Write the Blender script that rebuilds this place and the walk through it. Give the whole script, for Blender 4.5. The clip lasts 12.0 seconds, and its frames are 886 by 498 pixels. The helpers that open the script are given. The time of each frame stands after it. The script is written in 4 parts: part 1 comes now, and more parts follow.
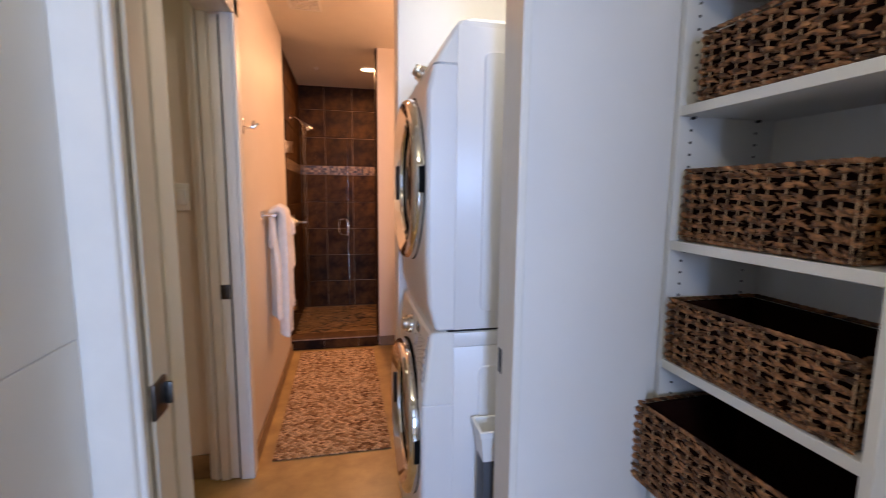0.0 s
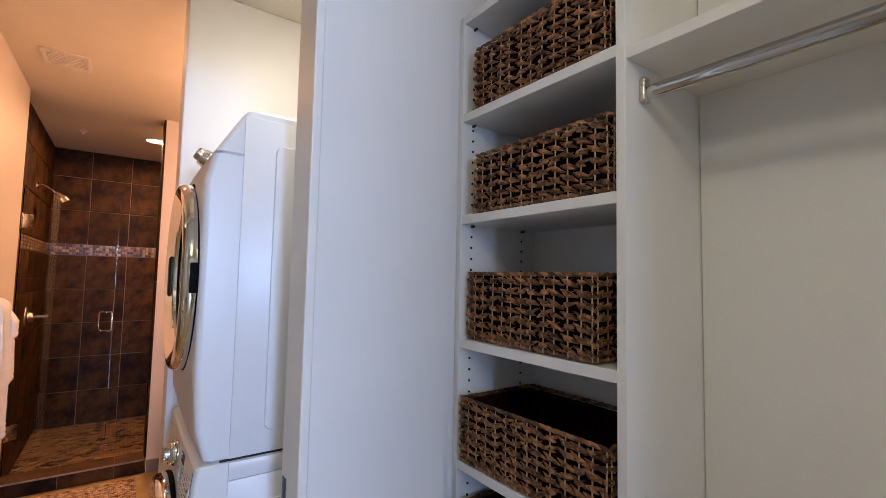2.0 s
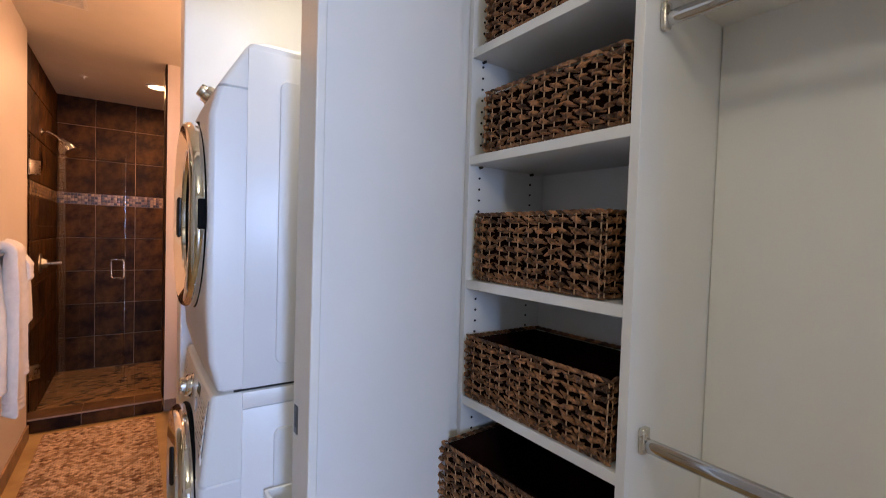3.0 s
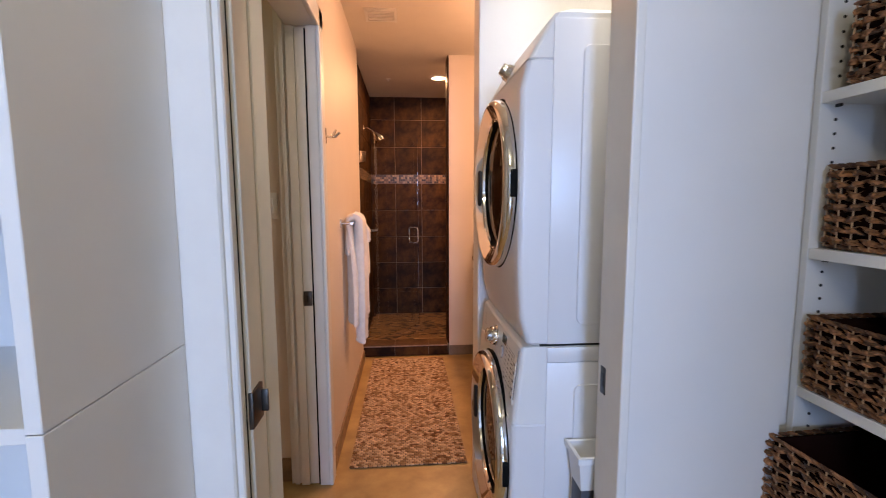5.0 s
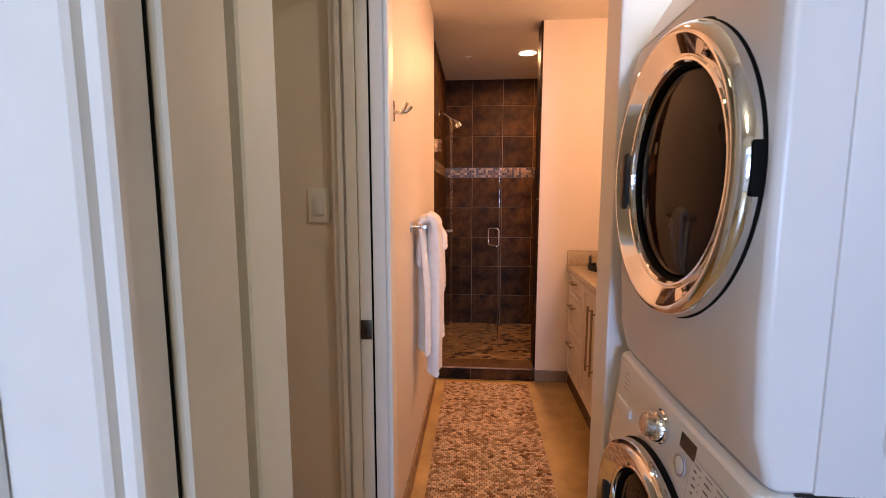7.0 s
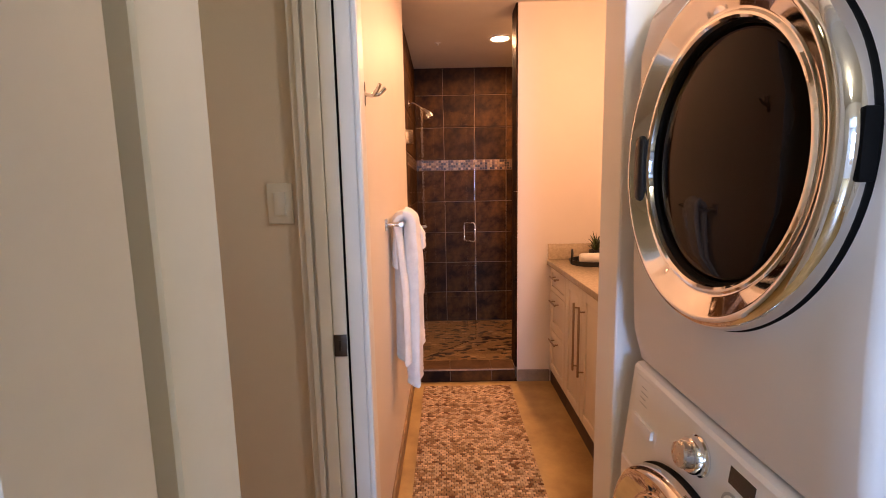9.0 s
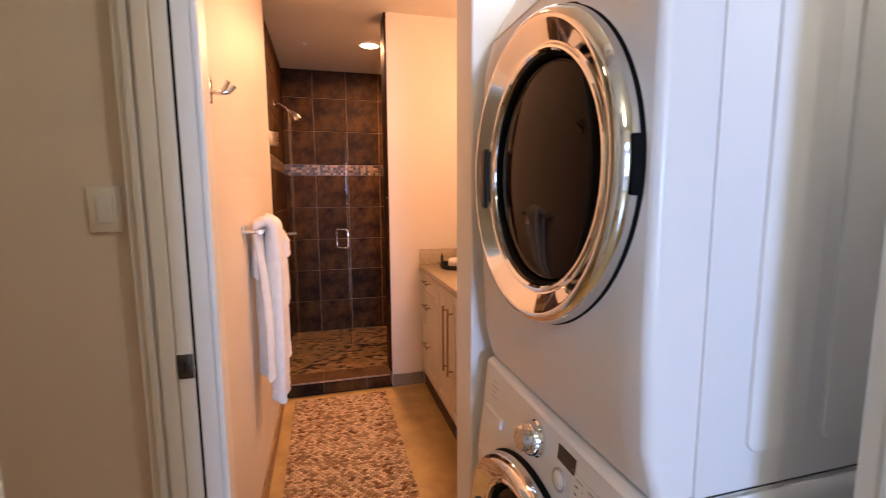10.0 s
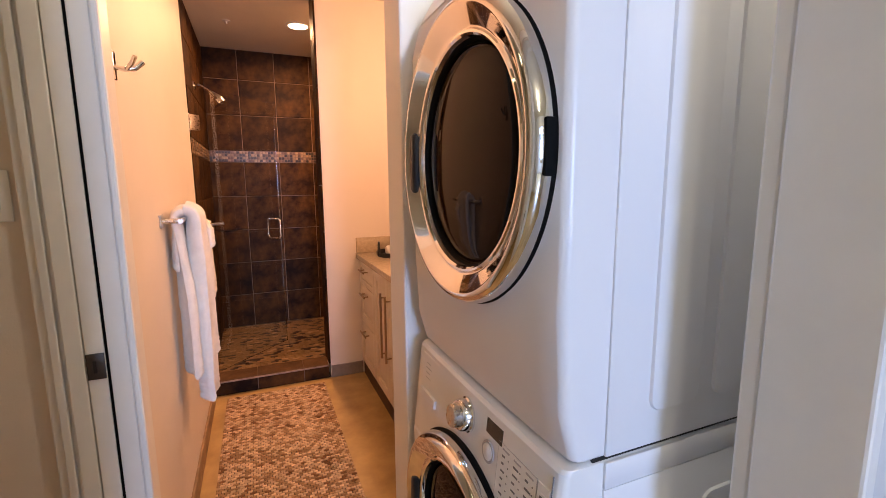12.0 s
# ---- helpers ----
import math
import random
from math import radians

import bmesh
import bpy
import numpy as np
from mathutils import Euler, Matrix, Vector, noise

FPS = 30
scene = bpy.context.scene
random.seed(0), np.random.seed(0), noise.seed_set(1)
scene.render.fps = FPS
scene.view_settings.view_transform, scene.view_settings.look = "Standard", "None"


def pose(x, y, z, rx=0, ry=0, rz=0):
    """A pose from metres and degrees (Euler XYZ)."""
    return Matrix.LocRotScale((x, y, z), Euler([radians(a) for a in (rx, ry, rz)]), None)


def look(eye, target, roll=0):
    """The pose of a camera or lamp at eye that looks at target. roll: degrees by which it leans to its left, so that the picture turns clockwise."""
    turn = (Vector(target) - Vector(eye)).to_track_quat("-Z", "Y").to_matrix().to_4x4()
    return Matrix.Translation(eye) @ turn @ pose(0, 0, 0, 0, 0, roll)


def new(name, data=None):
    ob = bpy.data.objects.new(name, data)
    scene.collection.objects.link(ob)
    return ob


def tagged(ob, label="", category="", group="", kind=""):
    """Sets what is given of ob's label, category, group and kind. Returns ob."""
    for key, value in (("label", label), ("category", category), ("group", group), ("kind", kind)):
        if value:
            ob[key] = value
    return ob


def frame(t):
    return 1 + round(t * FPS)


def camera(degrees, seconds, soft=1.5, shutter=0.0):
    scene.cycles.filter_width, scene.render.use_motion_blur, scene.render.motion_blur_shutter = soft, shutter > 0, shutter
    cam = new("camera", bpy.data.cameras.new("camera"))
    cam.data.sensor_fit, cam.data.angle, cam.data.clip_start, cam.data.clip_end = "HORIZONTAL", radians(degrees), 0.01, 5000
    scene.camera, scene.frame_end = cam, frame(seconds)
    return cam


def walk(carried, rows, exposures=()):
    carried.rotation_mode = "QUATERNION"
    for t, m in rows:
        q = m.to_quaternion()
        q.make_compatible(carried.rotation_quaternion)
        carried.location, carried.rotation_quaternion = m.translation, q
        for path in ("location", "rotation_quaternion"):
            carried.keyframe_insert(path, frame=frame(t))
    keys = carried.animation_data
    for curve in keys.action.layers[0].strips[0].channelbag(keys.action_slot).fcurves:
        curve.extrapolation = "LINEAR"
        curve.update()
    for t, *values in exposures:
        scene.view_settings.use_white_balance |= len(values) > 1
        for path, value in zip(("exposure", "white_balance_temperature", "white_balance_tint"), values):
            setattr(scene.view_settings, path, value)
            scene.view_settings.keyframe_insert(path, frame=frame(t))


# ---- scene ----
# ---- camera and walk ----
cam = camera(89.9, 12.0, soft=0.75, shutter=0.3)
PATH = [
    (0, (0.204, 0.044, 1.337), (0.632, 1.981, 1.084), 0.6),
    (0.5, (0.244, 0.051, 1.328), (1.092, 1.845, 1.075), 1.2),
    (1, (0.266, 0.055, 1.327), (1.234, 1.785, 1.059), 0.9),
    (1.5, (0.286, 0.06, 1.356), (1.366, 1.74, 1.243), 1.1),
    (2, (0.281, 0.076, 1.387), (1.444, 1.698, 1.516), 1.2),
    (2.5, (0.291, 0.081, 1.378), (1.442, 1.714, 1.489), 1.4),
    (3, (0.283, 0.082, 1.339), (1.429, 1.72, 1.278), 1.8),
    (3.5, (0.257, 0.075, 1.333), (1.246, 1.806, 1.172), 1.5),
    (3.7, (0.235, 0.078, 1.335), (1.087, 1.878, 1.156), 0.9),
    (5.3, (0.115, 0.162, 1.323), (0.197, 2.149, 1.105), -0.2),
    (5.5, (0.107, 0.247, 1.321), (0.145, 2.235, 1.104), -0.3),
    (6, (0.116, 0.462, 1.335), (-0.032, 2.446, 1.133), -0.2),
    (6.5, (0.092, 0.592, 1.337), (-0.065, 2.573, 1.112), -0.0),
    (8.3, (-0.025, 0.853, 1.339), (-0.103, 2.835, 1.087), -0.4),
    (8.5, (-0.012, 0.851, 1.344), (-0.071, 2.833, 1.084), -0.7),
    (9, (-0.005, 0.874, 1.337), (-0.017, 2.856, 1.071), -1.1),
    (9.5, (0.002, 0.878, 1.339), (0.173, 2.855, 1.084), -0.5),
    (10, (0.047, 0.859, 1.339), (0.564, 2.775, 1.093), -0.3),
    (10.5, (0.059, 0.863, 1.324), (0.796, 2.702, 1.048), 0.6),
    (11, (0.064, 0.862, 1.323), (0.815, 2.694, 1.045), 0.3),
    (12, (0.065, 0.844, 1.329), (0.833, 2.667, 1.032), -0.4),
]
walk(cam, [(t, look(eye, target, roll)) for t, eye, target, roll in PATH], [(0, -0.73), (3.7, -0.73), (5.3, -0.65), (6.5, -0.61), (8.3, -0.31), (12, -0.30)])

# ---- world, lamps, exposure ----
scene.view_settings.exposure = 0.0
world = bpy.data.worlds.new("sky")
scene.world = world
world.use_nodes = True
wn = world.node_tree
sky = wn.nodes.new("ShaderNodeTexSky")
sky.sky_type = "NISHITA"
sky.sun_disc = False
sky.sun_elevation, sky.sun_rotation = radians(40), radians(200)
wn.links.new(sky.outputs[0], wn.nodes["Background"].inputs[0])
wn.nodes["Background"].inputs[1].default_value = 0.12


def lamp(name, kind, m, power, colour, size=0.1, size_y=None, spread=None):
    data = bpy.data.lights.new(name, kind)
    data.energy, data.color = power, colour
    if kind == "AREA":
        data.size = size
        if size_y:
            data.shape, data.size_y = "RECTANGLE", size_y
        if spread:
            data.spread = radians(spread)
    else:
        data.shadow_soft_size = size
    ob = new(name, data)
    ob.matrix_world = m
    return ob


WARM = (1.0, 0.49, 0.235)
# daylight from the window of the bedroom that the closet opens into
lamp("window_daylight", "AREA", look((0.12, -4.42, 1.60), (0.2, 1.0, 1.5)), 300, (0.385, 0.56, 1.0), 1.0, 1.15)
# side room ceiling light; unseen fill lamp added to brighten the upper closet
lamp("side_room_lamp", "AREA", look((-1.0, 1.65, 2.46), (-1.0, 1.65, 0)), 1.15, (1.0, 0.92, 0.54), 0.16)
lamp("closet_fill_lamp", "POINT", look((0.05, -0.25, 2.28), (0.05, -0.25, 0)), 22, (1.0, 0.90, 0.70), 0.10)
# recessed downlight over the shower, vanity light bar, laundry downlight
lamp("shower_downlight_lamp", "AREA", look((0.445, 4.5, 2.46), (0.445, 4.5, 0)), 52, WARM, 0.12)
lamp("vanity_lamp", "POINT", look((1.06, 2.78, 2.06), (0.2, 2.78, 1.2)), 36, (1.0, 0.51, 0.29), 0.16)
lamp("bath_downlight_lamp", "AREA", look((0.15, 2.55, 2.46), (0.15, 2.55, 0)), 2.8, WARM, 0.12)
lamp("laundry_downlight_lamp", "AREA", look((0.84, 1.255, 2.46), (0.84, 1.255, 0)), 11, (1.0, 0.92, 0.80), 0.12)

# ---- materials ----
def node(nt, kind, **inputs):
    n = nt.nodes.new(kind)
    for k, v in inputs.items():
        n.inputs[k.replace("_", " ")].default_value = v
    return n


def mat(name, colour, rough=0.5, metal=0.0, var=0.06, scale=6.0, bump=0.0, fine=120.0, tint=None, spec=0.5, obj_random=0.0, island=0.0, coat=0.0, rv=0.15, edge=(0.3, 0.7)):
    """Base colour that varies at two scales, with fine relief."""
    m = bpy.data.materials.new(name)
    m.use_nodes = True
    nt = m.node_tree
    b = nt.nodes["Principled BSDF"]
    b.inputs["Metallic"].default_value = metal
    b.inputs["Specular IOR Level"].default_value = spec
    b.inputs["Coat Weight"].default_value = coat
    co = nt.nodes.new("ShaderNodeTexCoord")
    big = node(nt, "ShaderNodeTexNoise", Scale=scale, Detail=5.0, Roughness=0.6)
    small = node(nt, "ShaderNodeTexNoise", Scale=fine, Detail=3.0)
    nt.links.new(co.outputs["Object"], big.inputs["Vector"])
    nt.links.new(co.outputs["Object"], small.inputs["Vector"])
    mix = nt.nodes.new("ShaderNodeMix")
    mix.data_type = "RGBA"
    dark = tint or [c * (1 - 2 * var) for c in colour]
    light = [min(1, c * (1 + var)) for c in colour]
    mix.inputs[6].default_value, mix.inputs[7].default_value = (*dark, 1), (*light, 1)
    ramp = nt.nodes.new("ShaderNodeMapRange")
    ramp.inputs["From Min"].default_value, ramp.inputs["From Max"].default_value = edge
    nt.links.new(big.outputs["Fac"], ramp.inputs["Value"])
    nt.links.new(ramp.outputs[0], mix.inputs[0])
    out = mix.outputs[2]
    if obj_random or island:
        if obj_random:
            src = nt.nodes.new("ShaderNodeObjectInfo").outputs["Random"]
        else:
            src = nt.nodes.new("ShaderNodeNewGeometry").outputs["Random Per Island"]
        amount = obj_random or island
        rr = nt.nodes.new("ShaderNodeMapRange")
        rr.inputs["To Min"].default_value, rr.inputs["To Max"].default_value = 1 - amount, 1 + amount
        nt.links.new(src, rr.inputs["Value"])
        mul = nt.nodes.new("ShaderNodeVectorMath")
        mul.operation = "SCALE"
        nt.links.new(out, mul.inputs[0])
        nt.links.new(rr.outputs[0], mul.inputs["Scale"])
        out = mul.outputs[0]
    nt.links.new(out, b.inputs["Base Color"])
    rmap = nt.nodes.new("ShaderNodeMapRange")
    rmap.inputs["To Min"].default_value, rmap.inputs["To Max"].default_value = max(0.02, rough * (1 - rv)), min(1, rough * (1 + rv))
    nt.links.new(small.outputs["Fac"], rmap.inputs["Value"])
    nt.links.new(rmap.outputs[0], b.inputs["Roughness"])
    if bump:
        bp = nt.nodes.new("ShaderNodeBump")
        bp.inputs["Strength"].default_value, bp.inputs["Distance"].default_value = bump, 0.002
        nt.links.new(small.outputs["Fac"], bp.inputs["Height"])
        nt.links.new(bp.outputs[0], b.inputs["Normal"])
    return m


def glass(name, colour=(0.95, 0.98, 0.97), rough=0.0):
    m = bpy.data.materials.new(name)
    m.use_nodes = True
    b = m.node_tree.nodes["Principled BSDF"]
    b.inputs["Base Color"].default_value = (*colour, 1)
    b.inputs["Transmission Weight"].default_value, b.inputs["Roughness"].default_value = 1.0, rough
    b.inputs["IOR"].default_value = 1.45
    return m


def glow(name, colour, strength):
    m = bpy.data.materials.new(name)
    m.use_nodes = True
    b = m.node_tree.nodes["Principled BSDF"]
    b.inputs["Emission Color"].default_value, b.inputs["Emission Strength"].default_value = (*colour, 1), strength
    return m


PAINT = mat("cream_wall_paint", (0.77, 0.695, 0.61), 0.55, var=0.015, scale=3, bump=0.25, fine=260)
GLOSS_WALL = mat("semi_gloss_wall_paint", (0.80, 0.79, 0.77), 0.16, var=0.012, scale=3, bump=0.06, fine=40)
WHITE_WALL = mat("white_wall_paint", (0.80, 0.79, 0.77), 0.42, var=0.012, scale=3, bump=0.15, fine=240)
TRIM = mat("satin_trim_paint", (0.80, 0.78, 0.73), 0.42, var=0.02, scale=9, bump=0.05)
JAMB = mat("cream_jamb_paint", (0.68, 0.655, 0.57), 0.62, spec=0.3, var=0.025, scale=7, bump=0.06)
MELAMINE = mat("white_melamine", (0.85, 0.84, 0.81), 0.38, var=0.01, scale=5, bump=0.04, fine=300)
CEIL = mat("ceiling_paint", (0.74, 0.69, 0.6), 0.8, var=0.015, bump=0.3, fine=200)
CONCRETE = mat("stained_concrete", (0.49, 0.335, 0.135), 0.32, var=0.16, scale=5, bump=0.06, fine=60, tint=(0.33, 0.21, 0.08))
TILE = mat("slate_tile", (0.066, 0.028, 0.0065), 0.58, var=0.2, scale=7, bump=0.6, fine=45, tint=(0.013, 0.005, 0.002), obj_random=0.35, spec=0.12, edge=(0.40, 0.68))
GROUT = mat("grout", (0.19, 0.125, 0.075), 0.9, var=0.12, scale=20, bump=0.3)
MOSAIC = [mat("mosaic_tan", (0.31, 0.19, 0.09), 0.4, var=0.15, scale=30, obj_random=0.25), mat("mosaic_dark", (0.025, 0.015, 0.010), 0.35, var=0.15, scale=30, obj_random=0.3), mat("mosaic_brown", (0.14, 0.075, 0.038), 0.4, var=0.12, scale=30, obj_random=0.25)]
FLOOR_MOSAIC = [mat("pebble_brown", (0.225, 0.132, 0.055), 0.45, var=0.15, scale=30, obj_random=0.18), mat("pebble_dark", (0.020, 0.008, 0.005), 0.4, var=0.15, scale=30, obj_random=0.25), mat("pebble_tan", (0.30, 0.19, 0.09), 0.45, var=0.12, scale=30, obj_random=0.15)]
FLOOR_GROUT = mat("dark_grout", (0.10, 0.06, 0.028), 0.9, var=0.12, scale=20, bump=0.3)
BRONZE = mat("bronze_pull", (0.36, 0.27, 0.18), 0.32, 1.0, var=0.05, scale=30)
SATIN = mat("satin_steel", (0.50, 0.49, 0.48), 0.06, 1.0, var=0.02, scale=30)
ENAMEL = mat("white_enamel", (0.77, 0.77, 0.78), 0.32, var=0.004, scale=2, rv=0.02)
PANEL = mat("white_plastic", (0.78, 0.78, 0.77), 0.32, var=0.005, scale=3, rv=0.03)
CHROME = mat("chrome", (0.78, 0.78, 0.79), 0.05, 1.0, var=0.02, scale=8)
NICKEL = mat("brushed_nickel", (0.62, 0.58, 0.52), 0.28, 1.0, var=0.05, scale=30)
STEEL = mat("dark_steel", (0.095, 0.088, 0.080), 0.38, 0.9, var=0.1, scale=40)
BLACK = mat("black_plastic_and_gap_shade", (0.012, 0.012, 0.012), 0.35, var=0.1)
SMOKED = mat("smoked_door_glass", (0.006, 0.003, 0.002), 0.03, var=0.15, scale=3, spec=0.07)
LCD = mat("grey_display", (0.025, 0.025, 0.023), 0.15, var=0.05)
LINE = mat("pale_printing", (0.42, 0.42, 0.43), 0.6, var=0.05)
INK = mat("grey_printing", (0.16, 0.16, 0.17), 0.6, var=0.05)
TERRY = mat("white_terry", (0.83, 0.80, 0.76), 0.95, var=0.04, scale=25, bump=1.0, fine=420)
UPRIGHT = mat("pale_reed", (0.52, 0.33, 0.18), 0.5, var=0.15, scale=40)
WEAVE = mat("banana_leaf", (0.29, 0.138, 0.060), 0.45, spec=0.35, var=0.3, scale=45, bump=1.0, fine=260, tint=(0.060, 0.018, 0.007), island=0.75)
# near-black for the shade behind and inside the basket weave
BASKET_SHADE = mat("basket_inner_shade", (0.018, 0.005, 0.0035), 0.95, spec=0.1, var=0.2)
RUG_TONES = (("cream", (0.60, 0.405, 0.235)), ("tan", (0.36, 0.21, 0.10)), ("brown", (0.20, 0.092, 0.038)))
RUG_SINGLE = [mat("rug_" + k, c, 0.75, spec=0.2, var=0.18, scale=60, bump=0.4, fine=300, obj_random=0.22) for k, c in RUG_TONES]
RUG_JOINED = [mat("rug_joined_" + k, c, 0.75, spec=0.2, var=0.18, scale=60, bump=0.4, fine=300, island=0.22) for k, c in RUG_TONES]
RUG_BACK = mat("rug_backing", (0.040, 0.019, 0.010), 0.95, var=0.15, scale=60)
CABINET = mat("cream_lacquer", (0.72, 0.66, 0.55), 0.35, var=0.015, scale=6)
CURB_TOP = mat("curb_top_tile", (0.10, 0.052, 0.022), 0.5, var=0.25, scale=9, bump=0.4, fine=45, tint=(0.05, 0.024, 0.010), spec=0.2)
CURB_EDGE = mat("curb_edge_grout", (0.30, 0.21, 0.15), 0.8, var=0.15, scale=20, bump=0.2)
STONE = mat("beige_quartz", (0.52, 0.43, 0.30), 0.25, var=0.1, scale=60, fine=300)
BASE_TILE = mat("taupe_base", (0.26, 0.21, 0.17), 0.45, var=0.12, scale=14, bump=0.1)
BASE_WOOD = mat("brown_base", (0.30, 0.19, 0.10), 0.5, var=0.2, scale=14, bump=0.1)
DARK_WOOD = mat("toe_kick_wood", (0.07, 0.035, 0.02), 0.5, var=0.2, scale=14)
LEAF = mat("leaf_green", (0.07, 0.11, 0.03), 0.5, var=0.3, scale=30)
GLASS = glass("clear_glass")
DARK_PLASTIC = mat("charcoal_plastic", (0.035, 0.035, 0.04), 0.4, var=0.1)
BULB = glow("warm_bulb", (1.0, 0.72, 0.42), 14)
# near-black for painted shade in trim gaps and for the porthole rubber
EDGE = mat("gap_shade_and_rubber_black", (0.005, 0.005, 0.005), 0.7, var=0.1, spec=0.08)

# ---- building helpers ----
def box(bm, x0, x1, y0, y1, z0, z1, bevel=0.0, segments=2):
    made = bmesh.ops.create_cube(bm, size=1)["verts"]
    bmesh.ops.transform(bm, matrix=Matrix.LocRotScale(((x0 + x1) / 2, (y0 + y1) / 2, (z0 + z1) / 2), None, (abs(x1 - x0), abs(y1 - y0), abs(z1 - z0))), verts=made)
    if bevel:
        edges = list({e for v in made for e in v.link_edges})
        bmesh.ops.bevel(bm, geom=edges, offset=bevel, segments=segments, profile=0.5, affect="EDGES")
    return bm


def boxes(*specs, bevel=0.0):
    bm = bmesh.new()
    for sp in specs:
        box(bm, *sp, bevel=bevel)
    return bm


def rod(bm, a, b, r, n=14, r2=None):
    a, b = Vector(a), Vector(b)
    d = b - a
    turn = d.to_track_quat("Z", "Y").to_matrix().to_4x4()
    bmesh.ops.create_cone(bm, cap_ends=True, segments=n, radius1=r, radius2=r if r2 is None else r2, depth=d.length, matrix=Matrix.Translation((a + b) / 2) @ turn)
    return bm


def tube(bm, pts, r, n=14):
    """A round tube along a line of points."""
    pts = [Vector(p) for p in pts]
    rings = []
    for i, p in enumerate(pts):
        d = (pts[min(i + 1, len(pts) - 1)] - pts[max(i - 1, 0)]).normalized()
        side = d.orthogonal().normalized() if not rings else (ref - d * ref.dot(d)).normalized()
        ref = side
        up = d.cross(side)
        rings.append([bm.verts.new(p + r * (math.cos(2 * math.pi * k / n) * side + math.sin(2 * math.pi * k / n) * up)) for k in range(n)])
    skin(bm, rings, True)
    return bm


def skin(bm, rings, caps=False):
    for a, b in zip(rings, rings[1:]):
        n = len(a)
        for k in range(n):
            bm.faces.new((a[k], a[(k + 1) % n], b[(k + 1) % n], b[k]))
    if caps:
        bm.faces.new(rings[0][::-1])
        bm.faces.new(rings[-1])
    return bm


def lathe(bm, profile, centre, axis="-x", n=64):
    """Turn (radius, height) pairs about an axis through centre."""
    m = {"-x": Matrix(((0, 0, -1), (1, 0, 0), (0, 1, 0))), "-y": Matrix(((1, 0, 0), (0, 0, -1), (0, 1, 0))), "z": Matrix.Identity(3), "+x": Matrix(((0, 0, 1), (1, 0, 0), (0, 1, 0)))}[axis]
    rings = []
    for r, h in profile:
        rings.append([bm.verts.new(Vector(centre) + m @ Vector((r * math.cos(2 * math.pi * k / n), r * math.sin(2 * math.pi * k / n), h))) for k in range(n)])
    skin(bm, rings)
    for ring, (r, h), flip in ((rings[0], profile[0], True), (rings[-1], profile[-1], False)):
        if r < 0.02:
            bm.faces.new(ring[::-1] if flip else ring)
    return bm


def extrude_plan(bm, pts, z0, z1):
    low = [bm.verts.new((x, y, z0)) for x, y in pts]
    high = [bm.verts.new((x, y, z1)) for x, y in pts]
    return skin(bm, [low, high], True)


def mesh(name, bm, material, smooth=False):
    bmesh.ops.recalc_face_normals(bm, faces=bm.faces)
    me = bpy.data.meshes.new(name)
    bm.to_mesh(me)
    bm.free()
    for mt in material if isinstance(material, (list, tuple)) else [material]:
        me.materials.append(mt)
    if smooth:
        me.shade_smooth()
        me.set_sharp_from_angle(angle=radians(30))
    return me


def structure(name, bm, material, label, category="", smooth=False):
    return tagged(new(name, mesh(name, bm, material, smooth)), label, category or name.split("_")[0], kind="structure")


def solid(name, bm, material, label, category, group="", smooth=True):
    return tagged(new(name, mesh(name, bm, material, smooth)), label, category, group)


def thing(name, label, category, at=(0, 0, 0), group=""):
    ob = new(name)
    ob.location = at
    ob.empty_display_size = 0.05
    return tagged(ob, label, category, group)


def part(name, bm, material, parent, label="", smooth=True):
    """One mesh object under a thing or a part; bm is in world metres, as the thing stands before it is turned."""
    root = parent
    while root.parent:
        root = root.parent
    bm.transform(Matrix.Translation(-root.location))
    ob = new(name, mesh(name, bm, material, smooth))
    ob.parent = parent
    return tagged(ob, label)

# ---- setting: floor, walls, ceiling ----
H = 2.49            # ceiling
XL = -0.245         # face of the towel wall
JL, JR = -0.20, 0.61  # doorway between closet and bath
YF = 3.83           # wall beside the shower opening
XJ = 0.466          # shower jamb
YB = 5.316          # tiled back wall
SF = -0.005         # shower floor

structure("floor", boxes((-2.5, 1.9, -4.7, 3.83, -0.12, 0.0)), CONCRETE, "polished tan stained concrete floor", "floor")
structure("ceiling", boxes((-2.5, 1.9, -4.7, 5.6, H, H + 0.12)), CEIL, "cream painted flat ceiling", "ceiling")
# towel wall with the doorway of the small side room
structure("wall_towel", boxes((-0.375, XL, 2.13, 3.74, 0, H), (-0.375, XL, 1.25, 2.13, 2.10, H)), PAINT, "cream painted wall with towel bar and hook", "wall")
structure("wall_side_room_far", boxes((-1.7, -0.375, 2.165, 2.29, 0, H)), PAINT, "cream painted side room wall", "wall")
structure("wall_side_room_left", boxes((-1.82, -1.7, 0.9, 2.29, 0, H)), PAINT, "cream painted side room wall", "wall")
structure("wall_side_room_near", boxes((-1.7, -0.30, 1.0, 1.12, 0, H)), PAINT, "cream painted partition wall", "wall")
# doorway wall
structure("wall_doorway_right", boxes((0.634, 1.006, 1.060, 1.180, 0, H), (1.0061, 1.60, 1.112, 1.180, 0, H)), GLOSS_WALL, "white painted wall beside closet shelving", "wall")
structure("wall_doorway_head", boxes((-0.30, 0.63, 1.085, 1.205, 2.12, H)), WHITE_WALL, "white painted wall over doorway", "wall")
